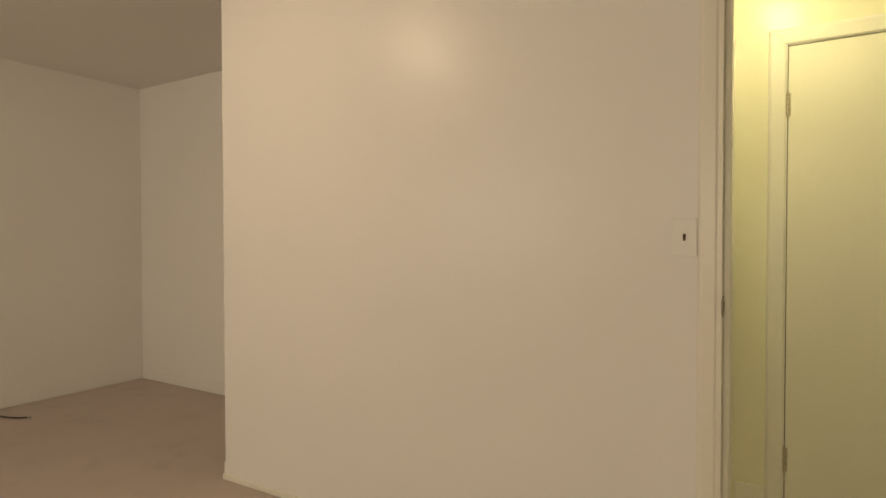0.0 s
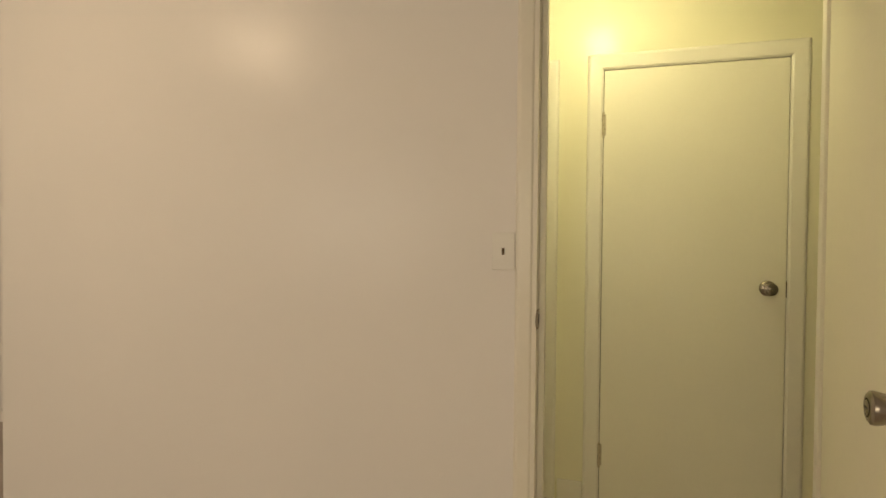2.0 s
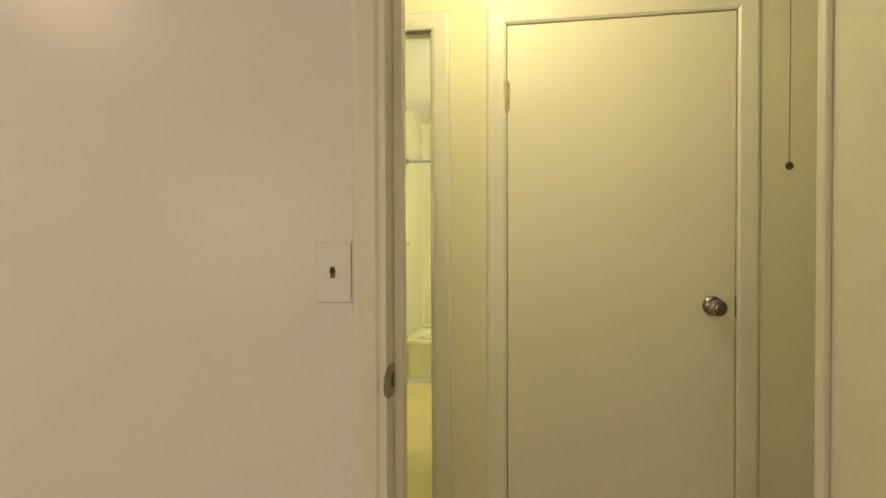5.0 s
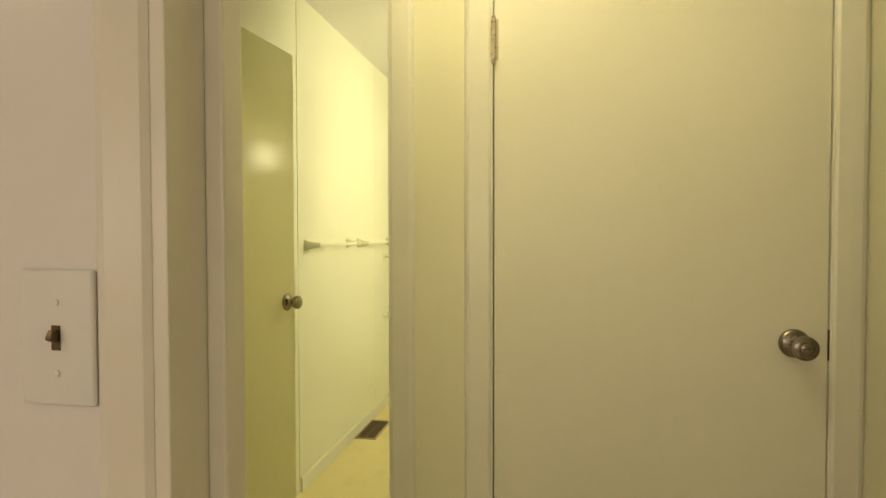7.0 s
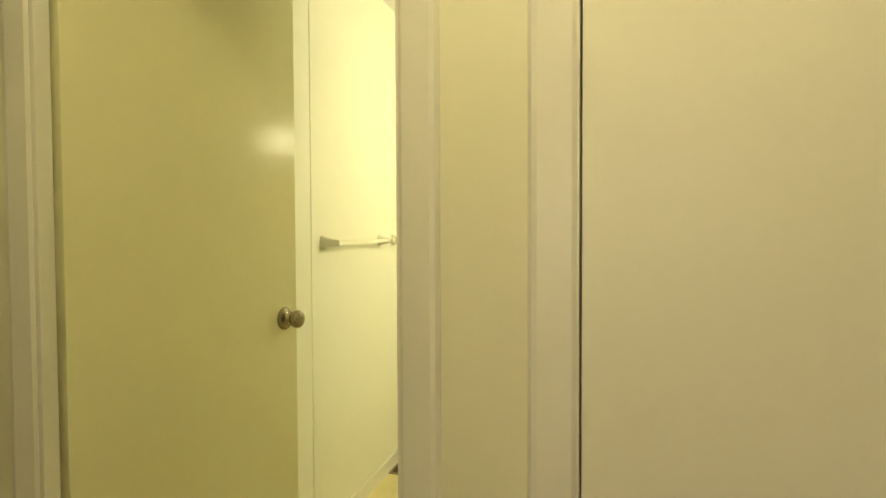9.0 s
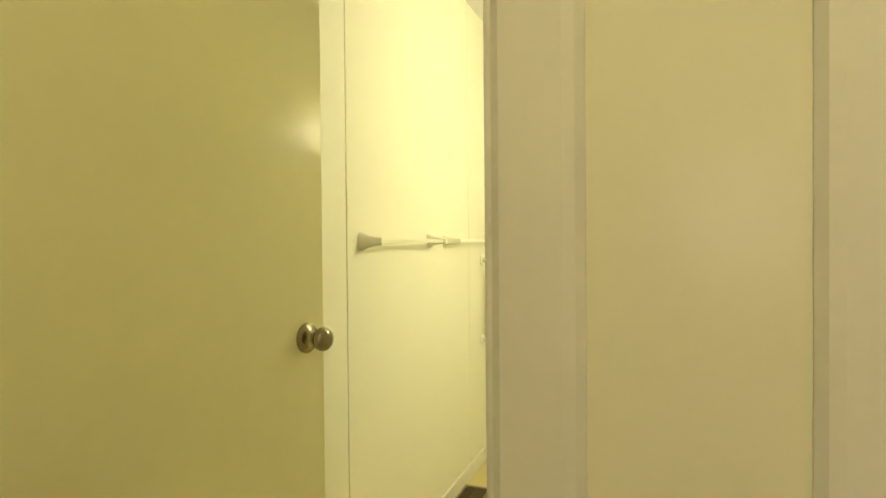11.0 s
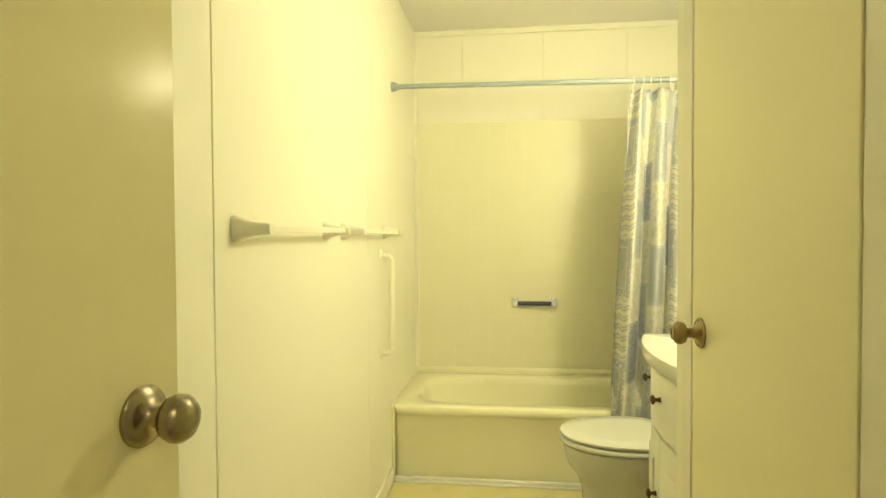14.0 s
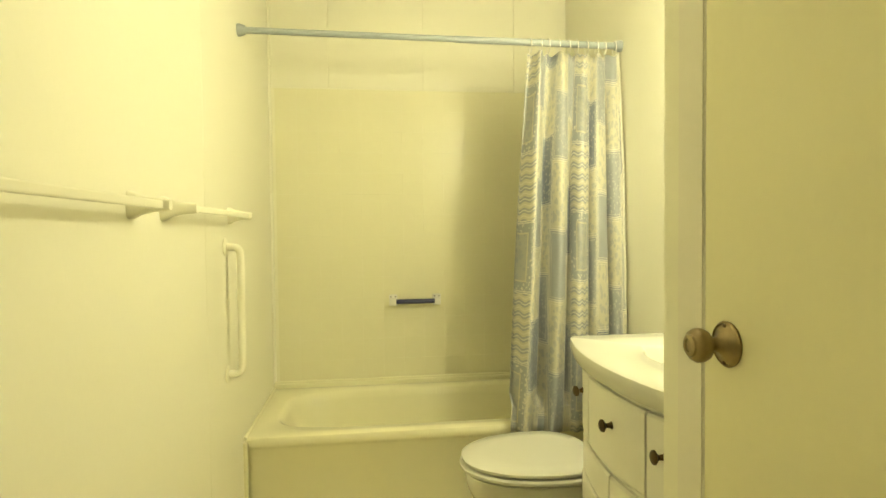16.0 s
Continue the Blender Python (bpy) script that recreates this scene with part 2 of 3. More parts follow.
def loft(rings, bm=None, close=True):
    """Skin over closed rings of equal length."""
    bm = bm or bmesh.new()
    vs = [[bm.verts.new(p) for p in r] for r in rings]
    n = len(vs[0])
    for a, b in zip(vs, vs[1:]):
        for i in range(n):
            bm.faces.new((a[i], a[(i + 1) % n], b[(i + 1) % n], b[i]))
    if close:
        bm.faces.new(vs[0][::-1])
        bm.faces.new(vs[-1])
    bmesh.ops.recalc_face_normals(bm, faces=bm.faces)
    return bm


# ---- plan ----
CEILING = 2.48
LIVING_Y, HALL_Y = -1.02, -0.925      # the two faces of the partition
BATH_FACE = 0.10                     # the bathroom face of the hall's far wall
LEFT_X, BACK_Y, RIGHT_X = -1.09, 3.64, 0.48
CLOSET_X, CLOSET_END = -0.115, 1.49
OPEN_L, OPEN_R = -0.984, -0.272        # bathroom doorway
DOOR_L, DOOR_R = -0.160, 0.618         # living room doorway
HEAD = 2.04


def structure(name, bm, mat, label, category):
    return tagged(part(name, bm, mat), label, category, kind="structure")


structure("floor", boxes((-4.9, 2.6, -6.1, 0.0, -0.12, 0.0), (-4.9, -2.4, 0.0, 0.12, -0.12, 0.0), (0.0, 0.765, 0.0, 0.8, -0.12, -0.001)), CARPET, "worn pinkish beige carpet over living room and hall", "floor")
structure("floor_bathroom", boxes((LEFT_X - 0.1, RIGHT_X + 0.1, 0.0, BACK_Y + 0.1, -0.12, 0.002)), VINYL, "cream yellow vinyl bathroom floor", "floor")
structure("ceiling", boxes((-4.95, 2.7, -6.2, 3.8, CEILING, CEILING + 0.12)), CEIL, "matt off-white painted ceiling", "ceiling")

structure("wall_partition", boxes((-2.40, DOOR_L - 0.02, LIVING_Y, HALL_Y, 0, CEILING), (DOOR_R + 0.02, 2.6, LIVING_Y, HALL_Y, 0, CEILING), (DOOR_L - 0.02, DOOR_R + 0.02, LIVING_Y, HALL_Y, HEAD + 0.02, CEILING), (-2.40, -2.28, HALL_Y, -0.02, 0, CEILING)), PAINT, "semi-gloss off-white painted partition wall", "wall")
structure("wall_hall", boxes((-2.28, OPEN_L - 0.05, 0, BATH_FACE, 0, CEILING), (OPEN_R + 0.02, -0.02, 0, BATH_FACE, 0, CEILING), (0.785, 2.6, 0, BATH_FACE, 0, CEILING), (OPEN_L - 0.05, OPEN_R + 0.02, 0, BATH_FACE, HEAD + 0.02, CEILING), (-0.02, 0.785, 0, BATH_FACE, 2.05, CEILING)), HALLPAINT, "semi-gloss cream painted hall wall", "wall")
structure("wall_alcove_back", boxes((-4.9, -2.28, -0.02, 0.10, 0, CEILING)), FLAT, "plain off-white alcove wall", "wall")
structure("wall_alcove_side", boxes((-4.90, -4.76, -6.1, -0.02, 0, CEILING)), FLAT, "plain off-white side wall", "wall")
structure("wall_living_rear", boxes((-4.9, -4.25, -6.22, -6.1, 0, CEILING), (-2.15, -0.85, -6.22, -6.1, 0, CEILING), (1.25, 2.6, -6.22, -6.1, 0, CEILING), (-4.25, -2.15, -6.22, -6.1, 0, 0.9), (-4.25, -2.15, -6.22, -6.1, 2.1, CEILING), (-0.85, 1.25, -6.22, -6.1, 0, 0.9), (-0.85, 1.25, -6.22, -6.1, 2.1, CEILING)), FLAT, "plain off-white rear wall", "wall")
structure("wall_living_side", boxes((2.6, 2.72, -6.1, 0.12, 0, CEILING)), FLAT, "plain off-white side wall", "wall")
left_wall = structure("wall_bathroom_left", boxes((LEFT_X - 0.12, LEFT_X - 0.006, BATH_FACE, BACK_Y + 0.12, 0, CEILING)), BATHWALL, "cream panelled bathroom wall with a vertical seam", "wall")
for y0, y1 in ((BATH_FACE, 1.2005), (1.2065, 2.4452), (2.4476, BACK_Y)):
    part("wall_panel", boxes((LEFT_X - 0.0055, LEFT_X, y0, y1, 0.0, CEILING - 0.0005), bevel=0.0008, seg=1), BATHWALL, left_wall)
structure("wall_bathroom_back", boxes((LEFT_X, RIGHT_X + 0.12, BACK_Y, BACK_Y + 0.12, 0, CEILING)), BATHWALL, "cream painted wall behind the bathtub", "wall")
structure("wall_bathroom_right", boxes((RIGHT_X, RIGHT_X + 0.12, CLOSET_END, BACK_Y, 0, CEILING)), BATHWALL, "cream painted wall behind the washstand", "wall")
C0, C1 = 0.79, 1.374
structure("wall_closet", boxes((CLOSET_X, CLOSET_X + 0.10, BATH_FACE, C0 - 0.004, 0, CEILING), (CLOSET_X, CLOSET_X + 0.10, C1 + 0.004, CLOSET_END, 0, CEILING), (CLOSET_X, CLOSET_X + 0.10, C0 - 0.004, C1 + 0.004, 2.036, CEILING), (CLOSET_X + 0.10, RIGHT_X + 0.12, CLOSET_END - 0.1, CLOSET_END, 0, CEILING), (CLOSET_X + 0.45, CLOSET_X + 0.5, BATH_FACE, CLOSET_END - 0.1, 0, CEILING)), BATHWALL, "cream painted closet wall in the bathroom", "wall")
structure("wall_cupboard", boxes((-0.02, 0.79, 0.75, 0.8, 0, CEILING)), FLAT, "plain wall inside the hall closet", "wall")


# ---- trim ----
def casing_set(name, xl, xr, y, out, w, head, label):
    """Two side boards and a head board with mitred ends, along x."""
    holder = thing(name, ((xl + xr) / 2, y, 0), label, "door frame", kind="structure")
    c = (xl + xr) / 2
    prof = [(0.0, 0.004), (0.006, 0.008), (0.5 * w, 0.010), (w - 0.014, 0.011), (w - 0.006, 0.009), (w, 0.003), (w, 0.0), (0.0, 0.0)]
    def board(path_pts, dirs):
        rings = []
        for p, d in zip(path_pts, dirs):
            rings.append([Vector((p[0] + d[0] * o, out * h, p[1] + d[1] * o)) for o, h in prof])
        return loft(rings)
    l, r = xl - c, xr - c
    part("side_board", board([(l, 0), (l, head)], [(-1, 0), (-1, 1)]), TRIM, holder)
    part("side_board", board([(r, 0), (r, head)], [(1, 0), (1, 1)]), TRIM, holder)
    part("head_board", board([(l, head), (r, head)], [(-1, 1), (1, 1)]), TRIM, holder)
    return holder


def jamb_set(name, xl, xr, y0, y1, head, label, left_end=None):
    holder = thing(name, ((xl + xr) / 2, (y0 + y1) / 2, 0), label, "door frame", kind="structure")
    c, d = (xl + xr) / 2, (y0 + y1) / 2
    l, r, a, b = xl - c, xr - c, y0 - d, y1 - d
    part("jamb", boxes((l - 0.018, l, a - 0.003, left_end - d if left_end else b + 0.003, 0, head + 0.018), bevel=0.0015), TRIM, holder)
    part("jamb", boxes((r, r + 0.018, a - 0.003, b + 0.003, 0, head + 0.018), bevel=0.0015), TRIM, holder)
    part("jamb_head", boxes((l + 0.0005, r - 0.0005, a - 0.003, b + 0.003, head, head + 0.018), bevel=0.0015), TRIM, holder)
    return holder


casing_set("trim_living_doorway", DOOR_L - 0.014, DOOR_R + 0.006, LIVING_Y, -1, 0.052, HEAD + 0.006, "white enamelled casing of the living room doorway")
casing_set("trim_hall_doorway", DOOR_L - 0.006, DOOR_R + 0.006, HALL_Y, 1, 0.066, HEAD + 0.006, "white enamelled casing on the hall side")
casing_set("trim_hall_closet", -0.005, 0.77, 0.0, -1, 0.068, 2.036, "cream enamelled casing round the closed hall door")
casing_set("trim_bathroom_doorway", OPEN_L - 0.012, OPEN_R + 0.005, 0.0, -1, 0.064, 2.032, "cream enamelled casing of the bathroom doorway")
jamb_set("frame_living_doorway", DOOR_L, DOOR_R, LIVING_Y, HALL_Y, HEAD, "painted jambs of the living room doorway")
jamb_set("frame_bathroom_doorway", OPEN_L, OPEN_R, 0.0, BATH_FACE, HEAD, "painted jambs of the bathroom doorway", 0.030)
structure("trim_living_stop", boxes((DOOR_L, DOOR_L + 0.019, -0.972, -0.938, 0.0, HEAD), (DOOR_R - 0.012, DOOR_R, -0.972, -0.938, 0.0, HEAD), (DOOR_L + 0.0195, DOOR_R - 0.0125, -0.972, -0.938, HEAD - 0.012, HEAD), bevel=0.003), TRIM, "painted door stop in the living room doorway", "trim")
structure("trim_bathroom_stop", boxes((OPEN_R - 0.011, OPEN_R, 0.030, 0.063, 0.0, HEAD), (OPEN_L + 0.012, OPEN_R - 0.0115, 0.030, 0.063, HEAD - 0.011, HEAD), bevel=0.003), TRIM, "painted door stop in the bathroom doorway", "trim")
jamb_set("frame_hall_closet", -0.001, 0.7660, 0.001, BATH_FACE, 2.033, "painted jambs of the hall door")


def baseboard(name, x0, x1, y0, y1, label, h=0.085, mat=TRIM):
    structure(name, boxes((x0, x1, y0, y1, 0.0, h), bevel=0.004, seg=2), mat, label, "baseboard")


baseboard("baseboard_partition", -2.41, DOOR_L - 0.085, LIVING_Y - 0.012, LIVING_Y, "low painted baseboard under the partition", 0.028)
baseboard("baseboard_partition_end", -2.412, -2.40, LIVING_Y, -0.02, "low painted baseboard at the wall's end", mat=FLAT)
baseboard("baseboard_alcove_back", -4.748, -2.412, -0.032, -0.02, "low painted baseboard in the alcove", mat=FLAT)
baseboard("baseboard_alcove_side", -4.76, -4.748, -6.1, -0.02, "low painted baseboard in the alcove", mat=FLAT)
baseboard("baseboard_hall", OPEN_R + 0.08, -0.075, -0.012, 0.0, "short painted baseboard between two doorways", 0.10)
baseboard("baseboard_hall_right", 0.84, 2.6, -0.012, 0.0, "painted baseboard in the hall", 0.10)
baseboard("baseboard_hall_left", -2.28, OPEN_L - 0.086, -0.012, 0.0, "painted baseboard in the hall", 0.10)
baseboard("baseboard_bathroom", LEFT_X, LEFT_X + 0.012, 1.21, 2.875, "cream baseboard along the bathroom wall", 0.075)
structure("trim_tub_foot", boxes((LEFT_X + 0.012, 0.47, 2.868, 2.892, 0.002, 0.012), (LEFT_X + 0.012, 0.47, 2.876, 2.893, 0.013, 0.030), bevel=0.004), PLASTIC, "white quarter-round strip at the bathtub's foot", "trim")
structure("trim_bathroom_back", boxes((LEFT_X, RIGHT_X, BACK_Y - 0.012, BACK_Y, CEILING - 0.035, CEILING), bevel=0.003), BATHWALL, "thin cream ceiling moulding over the bathtub", "trim")


# ---- doors ----
KNOB = [(0.0, 0.0), (0.033, 0.0), (0.0335, 0.004), (0.031, 0.008), (0.022, 0.012), (0.0135, 0.015), (0.012, 0.022), (0.013, 0.028), (0.0195, 0.033), (0.0225, 0.042), (0.0255, 0.054), (0.0275, 0.063), (0.0265, 0.0685), (0.0215, 0.072), (0.0155, 0.0725), (0.015, 0.0705), (0.0, 0.070)]
ROUND = [(0.0, 0.0), (0.0345, 0.0), (0.035, 0.004), (0.032, 0.008), (0.023, 0.0105), (0.0135, 0.014), (0.0105, 0.019), (0.0105, 0.026), (0.016, 0.030), (0.0235, 0.036), (0.027, 0.045), (0.0265, 0.053), (0.0215, 0.060), (0.012, 0.064), (0.0, 0.065)]
OLD = [(0.0, 0.0), (0.034, 0.0), (0.0345, 0.003), (0.031, 0.006), (0.030, 0.004), (0.024, 0.007), (0.016, 0.011), (0.0115, 0.017), (0.0105, 0.026), (0.014, 0.031), (0.022, 0.034), (0.0255, 0.041), (0.0255, 0.048), (0.022, 0.054), (0.017, 0.056), (0.0155, 0.059), (0.010, 0.060), (0.009, 0.058), (0.0, 0.058)]
OLD = [(0.9 * radius, 0.95 * height) for radius, height in OLD]


def facing(x, y, z, direction):
    return Matrix.Translation((x, y, z)) @ Vector(direction).to_track_quat("Z", "Y").to_matrix().to_4x4()


def door_knob(parent, m, profile, mat, keyed=False, label="round metal knob"):
    k = part("door_knob", lathe(profile, m), mat, parent, label, smooth=True)
    if keyed:
        part("key_cylinder", lathe([(0.0, 0.0695), (0.0125, 0.0695), (0.0125, 0.073), (0.0115, 0.0738), (0.0, 0.0738)], m, 24), NICKEL, k, smooth=True)
        # slightly raised black block in place of the shade inside the key slot
        slot = boxes((-0.007, 0.007, -0.0014, 0.0014, 0.0732, 0.0746))
        bmesh.ops.transform(slot, matrix=m, verts=slot.verts)
        part("key_slot_shade", slot, BLACK, k)
    return k


def hinge(parent, z, mat, plates=True, x=0.0, y=0.0, h=0.10, spread=0.012):
    """A butt hinge: five knuckles with ball tips, and the two plates, at (x, y) beside the door's edge."""
    bm = bmesh.new()
    for i in range(5):
        zz = z - h / 2 + i * h / 5
        lathe([(0.0, 0), (0.0065, 0.0), (0.0068, 0.001), (0.0068, h / 5 - 0.002), (0.0065, h / 5 - 0.001), (0.0, h / 5 - 0.001)], Matrix.Translation((x, y, zz)), 12, bm)
    lathe([(0.0, 0), (0.003, 0.0), (0.0055, 0.004), (0.003, 0.009), (0.0, 0.010)], Matrix.Translation((x, y, z + h / 2)), 10, bm)
    lathe([(0.0, 0), (0.003, 0.0), (0.0055, 0.004), (0.003, 0.009), (0.0, 0.010)], Matrix.Translation((x, y, z - h / 2 - 0.010)), 10, bm)
    hg = part("hinge", bm, mat, parent, "paint-spotted butt hinge", smooth=True)
    if plates:
        part("hinge_plate", boxes((x - spread, x + spread, y + 0.004, y + 0.006, z - h / 2, z + h / 2)), mat, hg)
    return hg


# hall door: closed, hinged beside the bathroom doorway
d1 = thing("door_1", (0.0, 0.0, 0.0), "closed flat cream-painted hall door with metal knob", "door", kind="structure")
part("leaf", boxes((0.0020, 0.7632, 0.002, 0.037, 0.012, 2.029), bevel=0.0015), DOOR, d1)
# brown sheet behind the whole leaf; its colour stands in for shade in the gap
part("stop", boxes((-0.0008, 0.7658, 0.040, 0.052, 0.0, 2.032)), GAP_SHADE, d1)
hinge(d1, 1.778, HINGE, True, 0.0005, -0.006)
hinge(d1, 0.237, HINGE, True, 0.0005, -0.006)
door_knob(d1, facing(0.692, 0.002, 1.042, (0, -1, 0)), KNOB, NICKEL, True, "satin nickel knob with a key slot")
part("latch_plate", boxes((0.7633, 0.7659, 0.0, 0.006, 1.005, 1.075)), BRONZE, d1)

# bathroom door: open into the bathroom, along its left wall
hx, hy = OPEN_L + 0.010, 0.036
ex, ey = -0.905, 0.775
ang = math.degrees(math.atan2(ey - hy, ex - hx))
d2 = thing("door_2", (0, 0, 0), "open glossy cream bathroom door with round metal knob", "door", kind="structure")
d2.matrix_world = pose(hx, hy, 0, 0, 0, ang)
W2 = math.hypot(ex - hx, ey - hy)
part("leaf", boxes((0.004, W2, 0.0, 0.035, 0.012, 2.030), bevel=0.0015), GLOSS, d2)
door_knob(d2, facing(W2 - 0.062, 0.0, 1.02, (0, -1, 0)), ROUND, WORN, False, "brushed nickel round knob")
door_knob(d2, facing(W2 - 0.062, 0.035, 1.02, (0, 1, 0)), ROUND, WORN, False, "brushed nickel round knob")
for hz in (1.80, 0.25):
    hg = part("hinge", tube([(0.0, 0.002, hz - 0.052), (0.0, 0.002, hz + 0.052)], 0.0045), PLASTIC, d2, "bare brown hinge with paint-worn knuckles", smooth=True)
    for q in range(5):
        zq = hz - 0.05 + 0.02 * q
        part("knuckle", tube([(0.0, 0.002, zq + 0.0012), (0.0, 0.002, zq + 0.0188)], 0.0068), PLASTIC if q % 2 else RUST, hg, smooth=True)
    part("hinge_plate", boxes((0.0005, 0.0035, 0.004, 0.032, hz - 0.05, hz + 0.05)), RUST, hg)
    part("hinge_plate", boxes((0.006, 0.034, -0.0016, -0.0002, hz - 0.05, hz + 0.05)), RUST, hg)
    part("hinge_plate", boxes((-0.029, -0.006, 0.0080, 0.0096, hz - 0.05, hz + 0.05)), RUST, hg)

# closet door in the bathroom: closed
d3 = thing("door_3", (CLOSET_X, C0, 0), "closed cream bathroom closet door with antique brass knob", "door", kind="structure")
part("leaf", boxes((0.0, 0.035, 0.006, C1 - C0 + 0.0018, 0.012, 2.028), bevel=0.002), CLOSETDOOR, d3)
part("stop", boxes((0.003, 0.030, -0.0035, 0.0055, 0.0, 2.03), (0.0006, 0.030, C1 - C0 + 0.0022, C1 - C0 + 0.0038, 0.0, 2.03)), TRIM, d3)
kn = door_knob(d3, facing(0.0, C1 - C0 - 0.052, 1.022, (-1, 0, 0)), OLD, BRASS, False, "stepped antique brass knob")
for dz in (-0.024, 0.024):
    part("screw", lathe([(0.0, 0.004), (0.0035, 0.004), (0.003, 0.0058), (0.0, 0.0062)], facing(0.0, C1 - C0 - 0.052, 1.022 + dz, (-1, 0, 0)), 10), BRONZE, kn)
part("edge_moulding", boxes((-0.0025, -0.0003, -0.060, -0.006, 0.0, 2.09), bevel=0.0008), TRIM, d3)
part("edge_moulding", boxes((-0.0018, -0.0003, C1 - C0 + 0.006, C1 - C0 + 0.070, 0.0, 2.09), bevel=0.0006), TRIM, d3)
part("edge_moulding", boxes((-0.0025, -0.0003, -0.006, C1 - C0 + 0.004, 2.036, 2.09), bevel=0.0008), TRIM, d3)

# living room door: open into the living room
d4 = thing("door_4", (0, 0, 0), "open flat cream living room door with satin knob", "door", kind="structure")
px, py, qx, qy = 0.594, LIVING_Y - 0.022, 0.524, -1.775
a4 = math.degrees(math.atan2(qy - py, qx - px))
W4 = math.hypot(qx - px, qy - py)
d4.matrix_world = pose(px, py, 0, 0, 0, a4)
part("leaf", boxes((0.003, W4, 0.0, 0.035, 0.012, 2.030), bevel=0.0015), DOOR, d4)
door_knob(d4, facing(W4 - 0.065, 0.0, 0.985, (0, -1, 0)), KNOB, NICKEL, True, "satin nickel knob with a key slot")
door_knob(d4, facing(W4 - 0.065, 0.035, 0.985, (0, 1, 0)), KNOB, NICKEL, False, "satin nickel knob")
for hz in (1.80, 0.25):
    hinge(d4, hz, HINGE, False, 0.0, 0.038)

strike = thing("strike_plate", (DOOR_L, -0.994, 1.0), "worn steel strike plate on the doorway jamb", "strike plate")
bm = boxes((0.0005, 0.003, -0.024, 0.020, -0.030, 0.030), bevel=0.001)
lathe([(0.0, 0), (0.027, 0.0), (0.027, 0.002), (0.0, 0.0022)], Matrix.Translation((0.0006, -0.025, 0)) @ pose(0, 0, 0, 0, 90, 0), 24, bm)
part("plate", bm, NICKEL, strike)
# no hole is cut: a black patch on the plate gives its shade
part("latch_hole_shade", boxes((0.0028, 0.0036, -0.004, 0.012, -0.014, 0.014)), BLACK, strike)

# unseen window frames, made up to hold the two rear fill lamps
for k, wx in enumerate(FILL_WINDOW_X, 1):
    win = thing(f"window_{k}", (wx, -6.12, 1.5), "unseen white window frame added round a fill lamp", "window", kind="structure")
    part("window_frame", boxes((-1.049, -1.0, -0.04, 0.03, -0.599, 0.599), (1.0, 1.049, -0.04, 0.03, -0.599, 0.599), (-0.999, 0.999, -0.04, 0.03, -0.599, -0.55), (-0.999, 0.999, -0.04, 0.03, 0.55, 0.599), (-0.02, 0.02, -0.03, 0.02, -0.549, 0.549)), PLASTIC, win)
    part("window_sill", boxes((-1.1, 1.1, 0.031, 0.11, -0.63, -0.602), bevel=0.004), TRIM, win)

# ---- hall and living room things ----
sw = thing("light_switch", (-0.264, LIVING_Y, 1.208), "white wall switch plate with a dark brass toggle", "light switch")
part("plate", boxes((-0.036, 0.036, -0.006, 0.0, -0.058, 0.058), bevel=0.003, seg=3), PLASTIC, sw)
part("toggle_slot", boxes((-0.0042, 0.0042, -0.0068, -0.0055, -0.0105, 0.0105)), BRONZE, sw)
tg = boxes((-0.0035, 0.0035, -0.014, -0.006, -0.0045, 0.0045), bevel=0.0015)
bmesh.ops.rotate(tg, cent=(0, -0.006, 0), matrix=Matrix.Rotation(radians(-28), 3, "X"), verts=tg.verts)
part("toggle", tg, BRONZE, sw, "dark bronze toggle")
for dz in (-0.030, 0.030):
    part("screw", lathe([(0.0, 0.0055), (0.0032, 0.0055), (0.003, 0.007), (0.0, 0.0075)], facing(0, 0, dz, (0, -1, 0)), 10), PLASTIC, sw)

# a door knob with rosette and key centre, built here as a wall dial
th = thing("thermostat", (-1.136, 0.0, 1.304), "small round brass-coloured door knob set on the hall wall", "thermostat")
part("base_ring", lathe([(0.0, 0), (0.041, 0), (0.041, 0.008), (0.038, 0.011), (0.0, 0.011)], facing(0, 0, 0, (0, -1, 0)), 40), NICKEL, th, smooth=True)
part("dial", lathe([(0.0, 0.0112), (0.038, 0.0112), (0.0385, 0.022), (0.034, 0.033), (0.024, 0.040), (0.016, 0.042), (0.015, 0.0405), (0.0, 0.0405)], facing(0, 0, 0, (0, -1, 0)), 40), NICKEL, th, smooth=True)
part("centre_disc", lathe([(0.0, 0.0407), (0.013, 0.0407), (0.0125, 0.0435), (0.0, 0.044)], facing(0, 0, 0, (0, -1, 0)), 24), BRASS, th, smooth=True)

cord = thing("pull_cord", (0.884, -0.11, CEILING), "thin hanging pull cord with a dark ball", "pull cord")
part("cord", tube([(0, 0, 0), (0.001, 0, -0.4), (0.0, 0, -0.975)], 0.0016, 8), BRASS, cord)
part("ball", lathe([(0.0, -0.012), (0.007, -0.010), (0.0115, -0.003), (0.0115, 0.003), (0.007, 0.010), (0.0, 0.013)], Matrix.Translation((0, 0, -0.985)), 20), BRONZE, cord, smooth=True)
part("ceiling_eye", lathe([(0.0, -0.012), (0.012, -0.010), (0.016, 0.0), (0.0, 0.0)], None, 16), BRASS, cord, smooth=True)

cable = thing("cable", (-4.755, -1.15, 0.0), "loose black cable lying on the carpet", "cable")
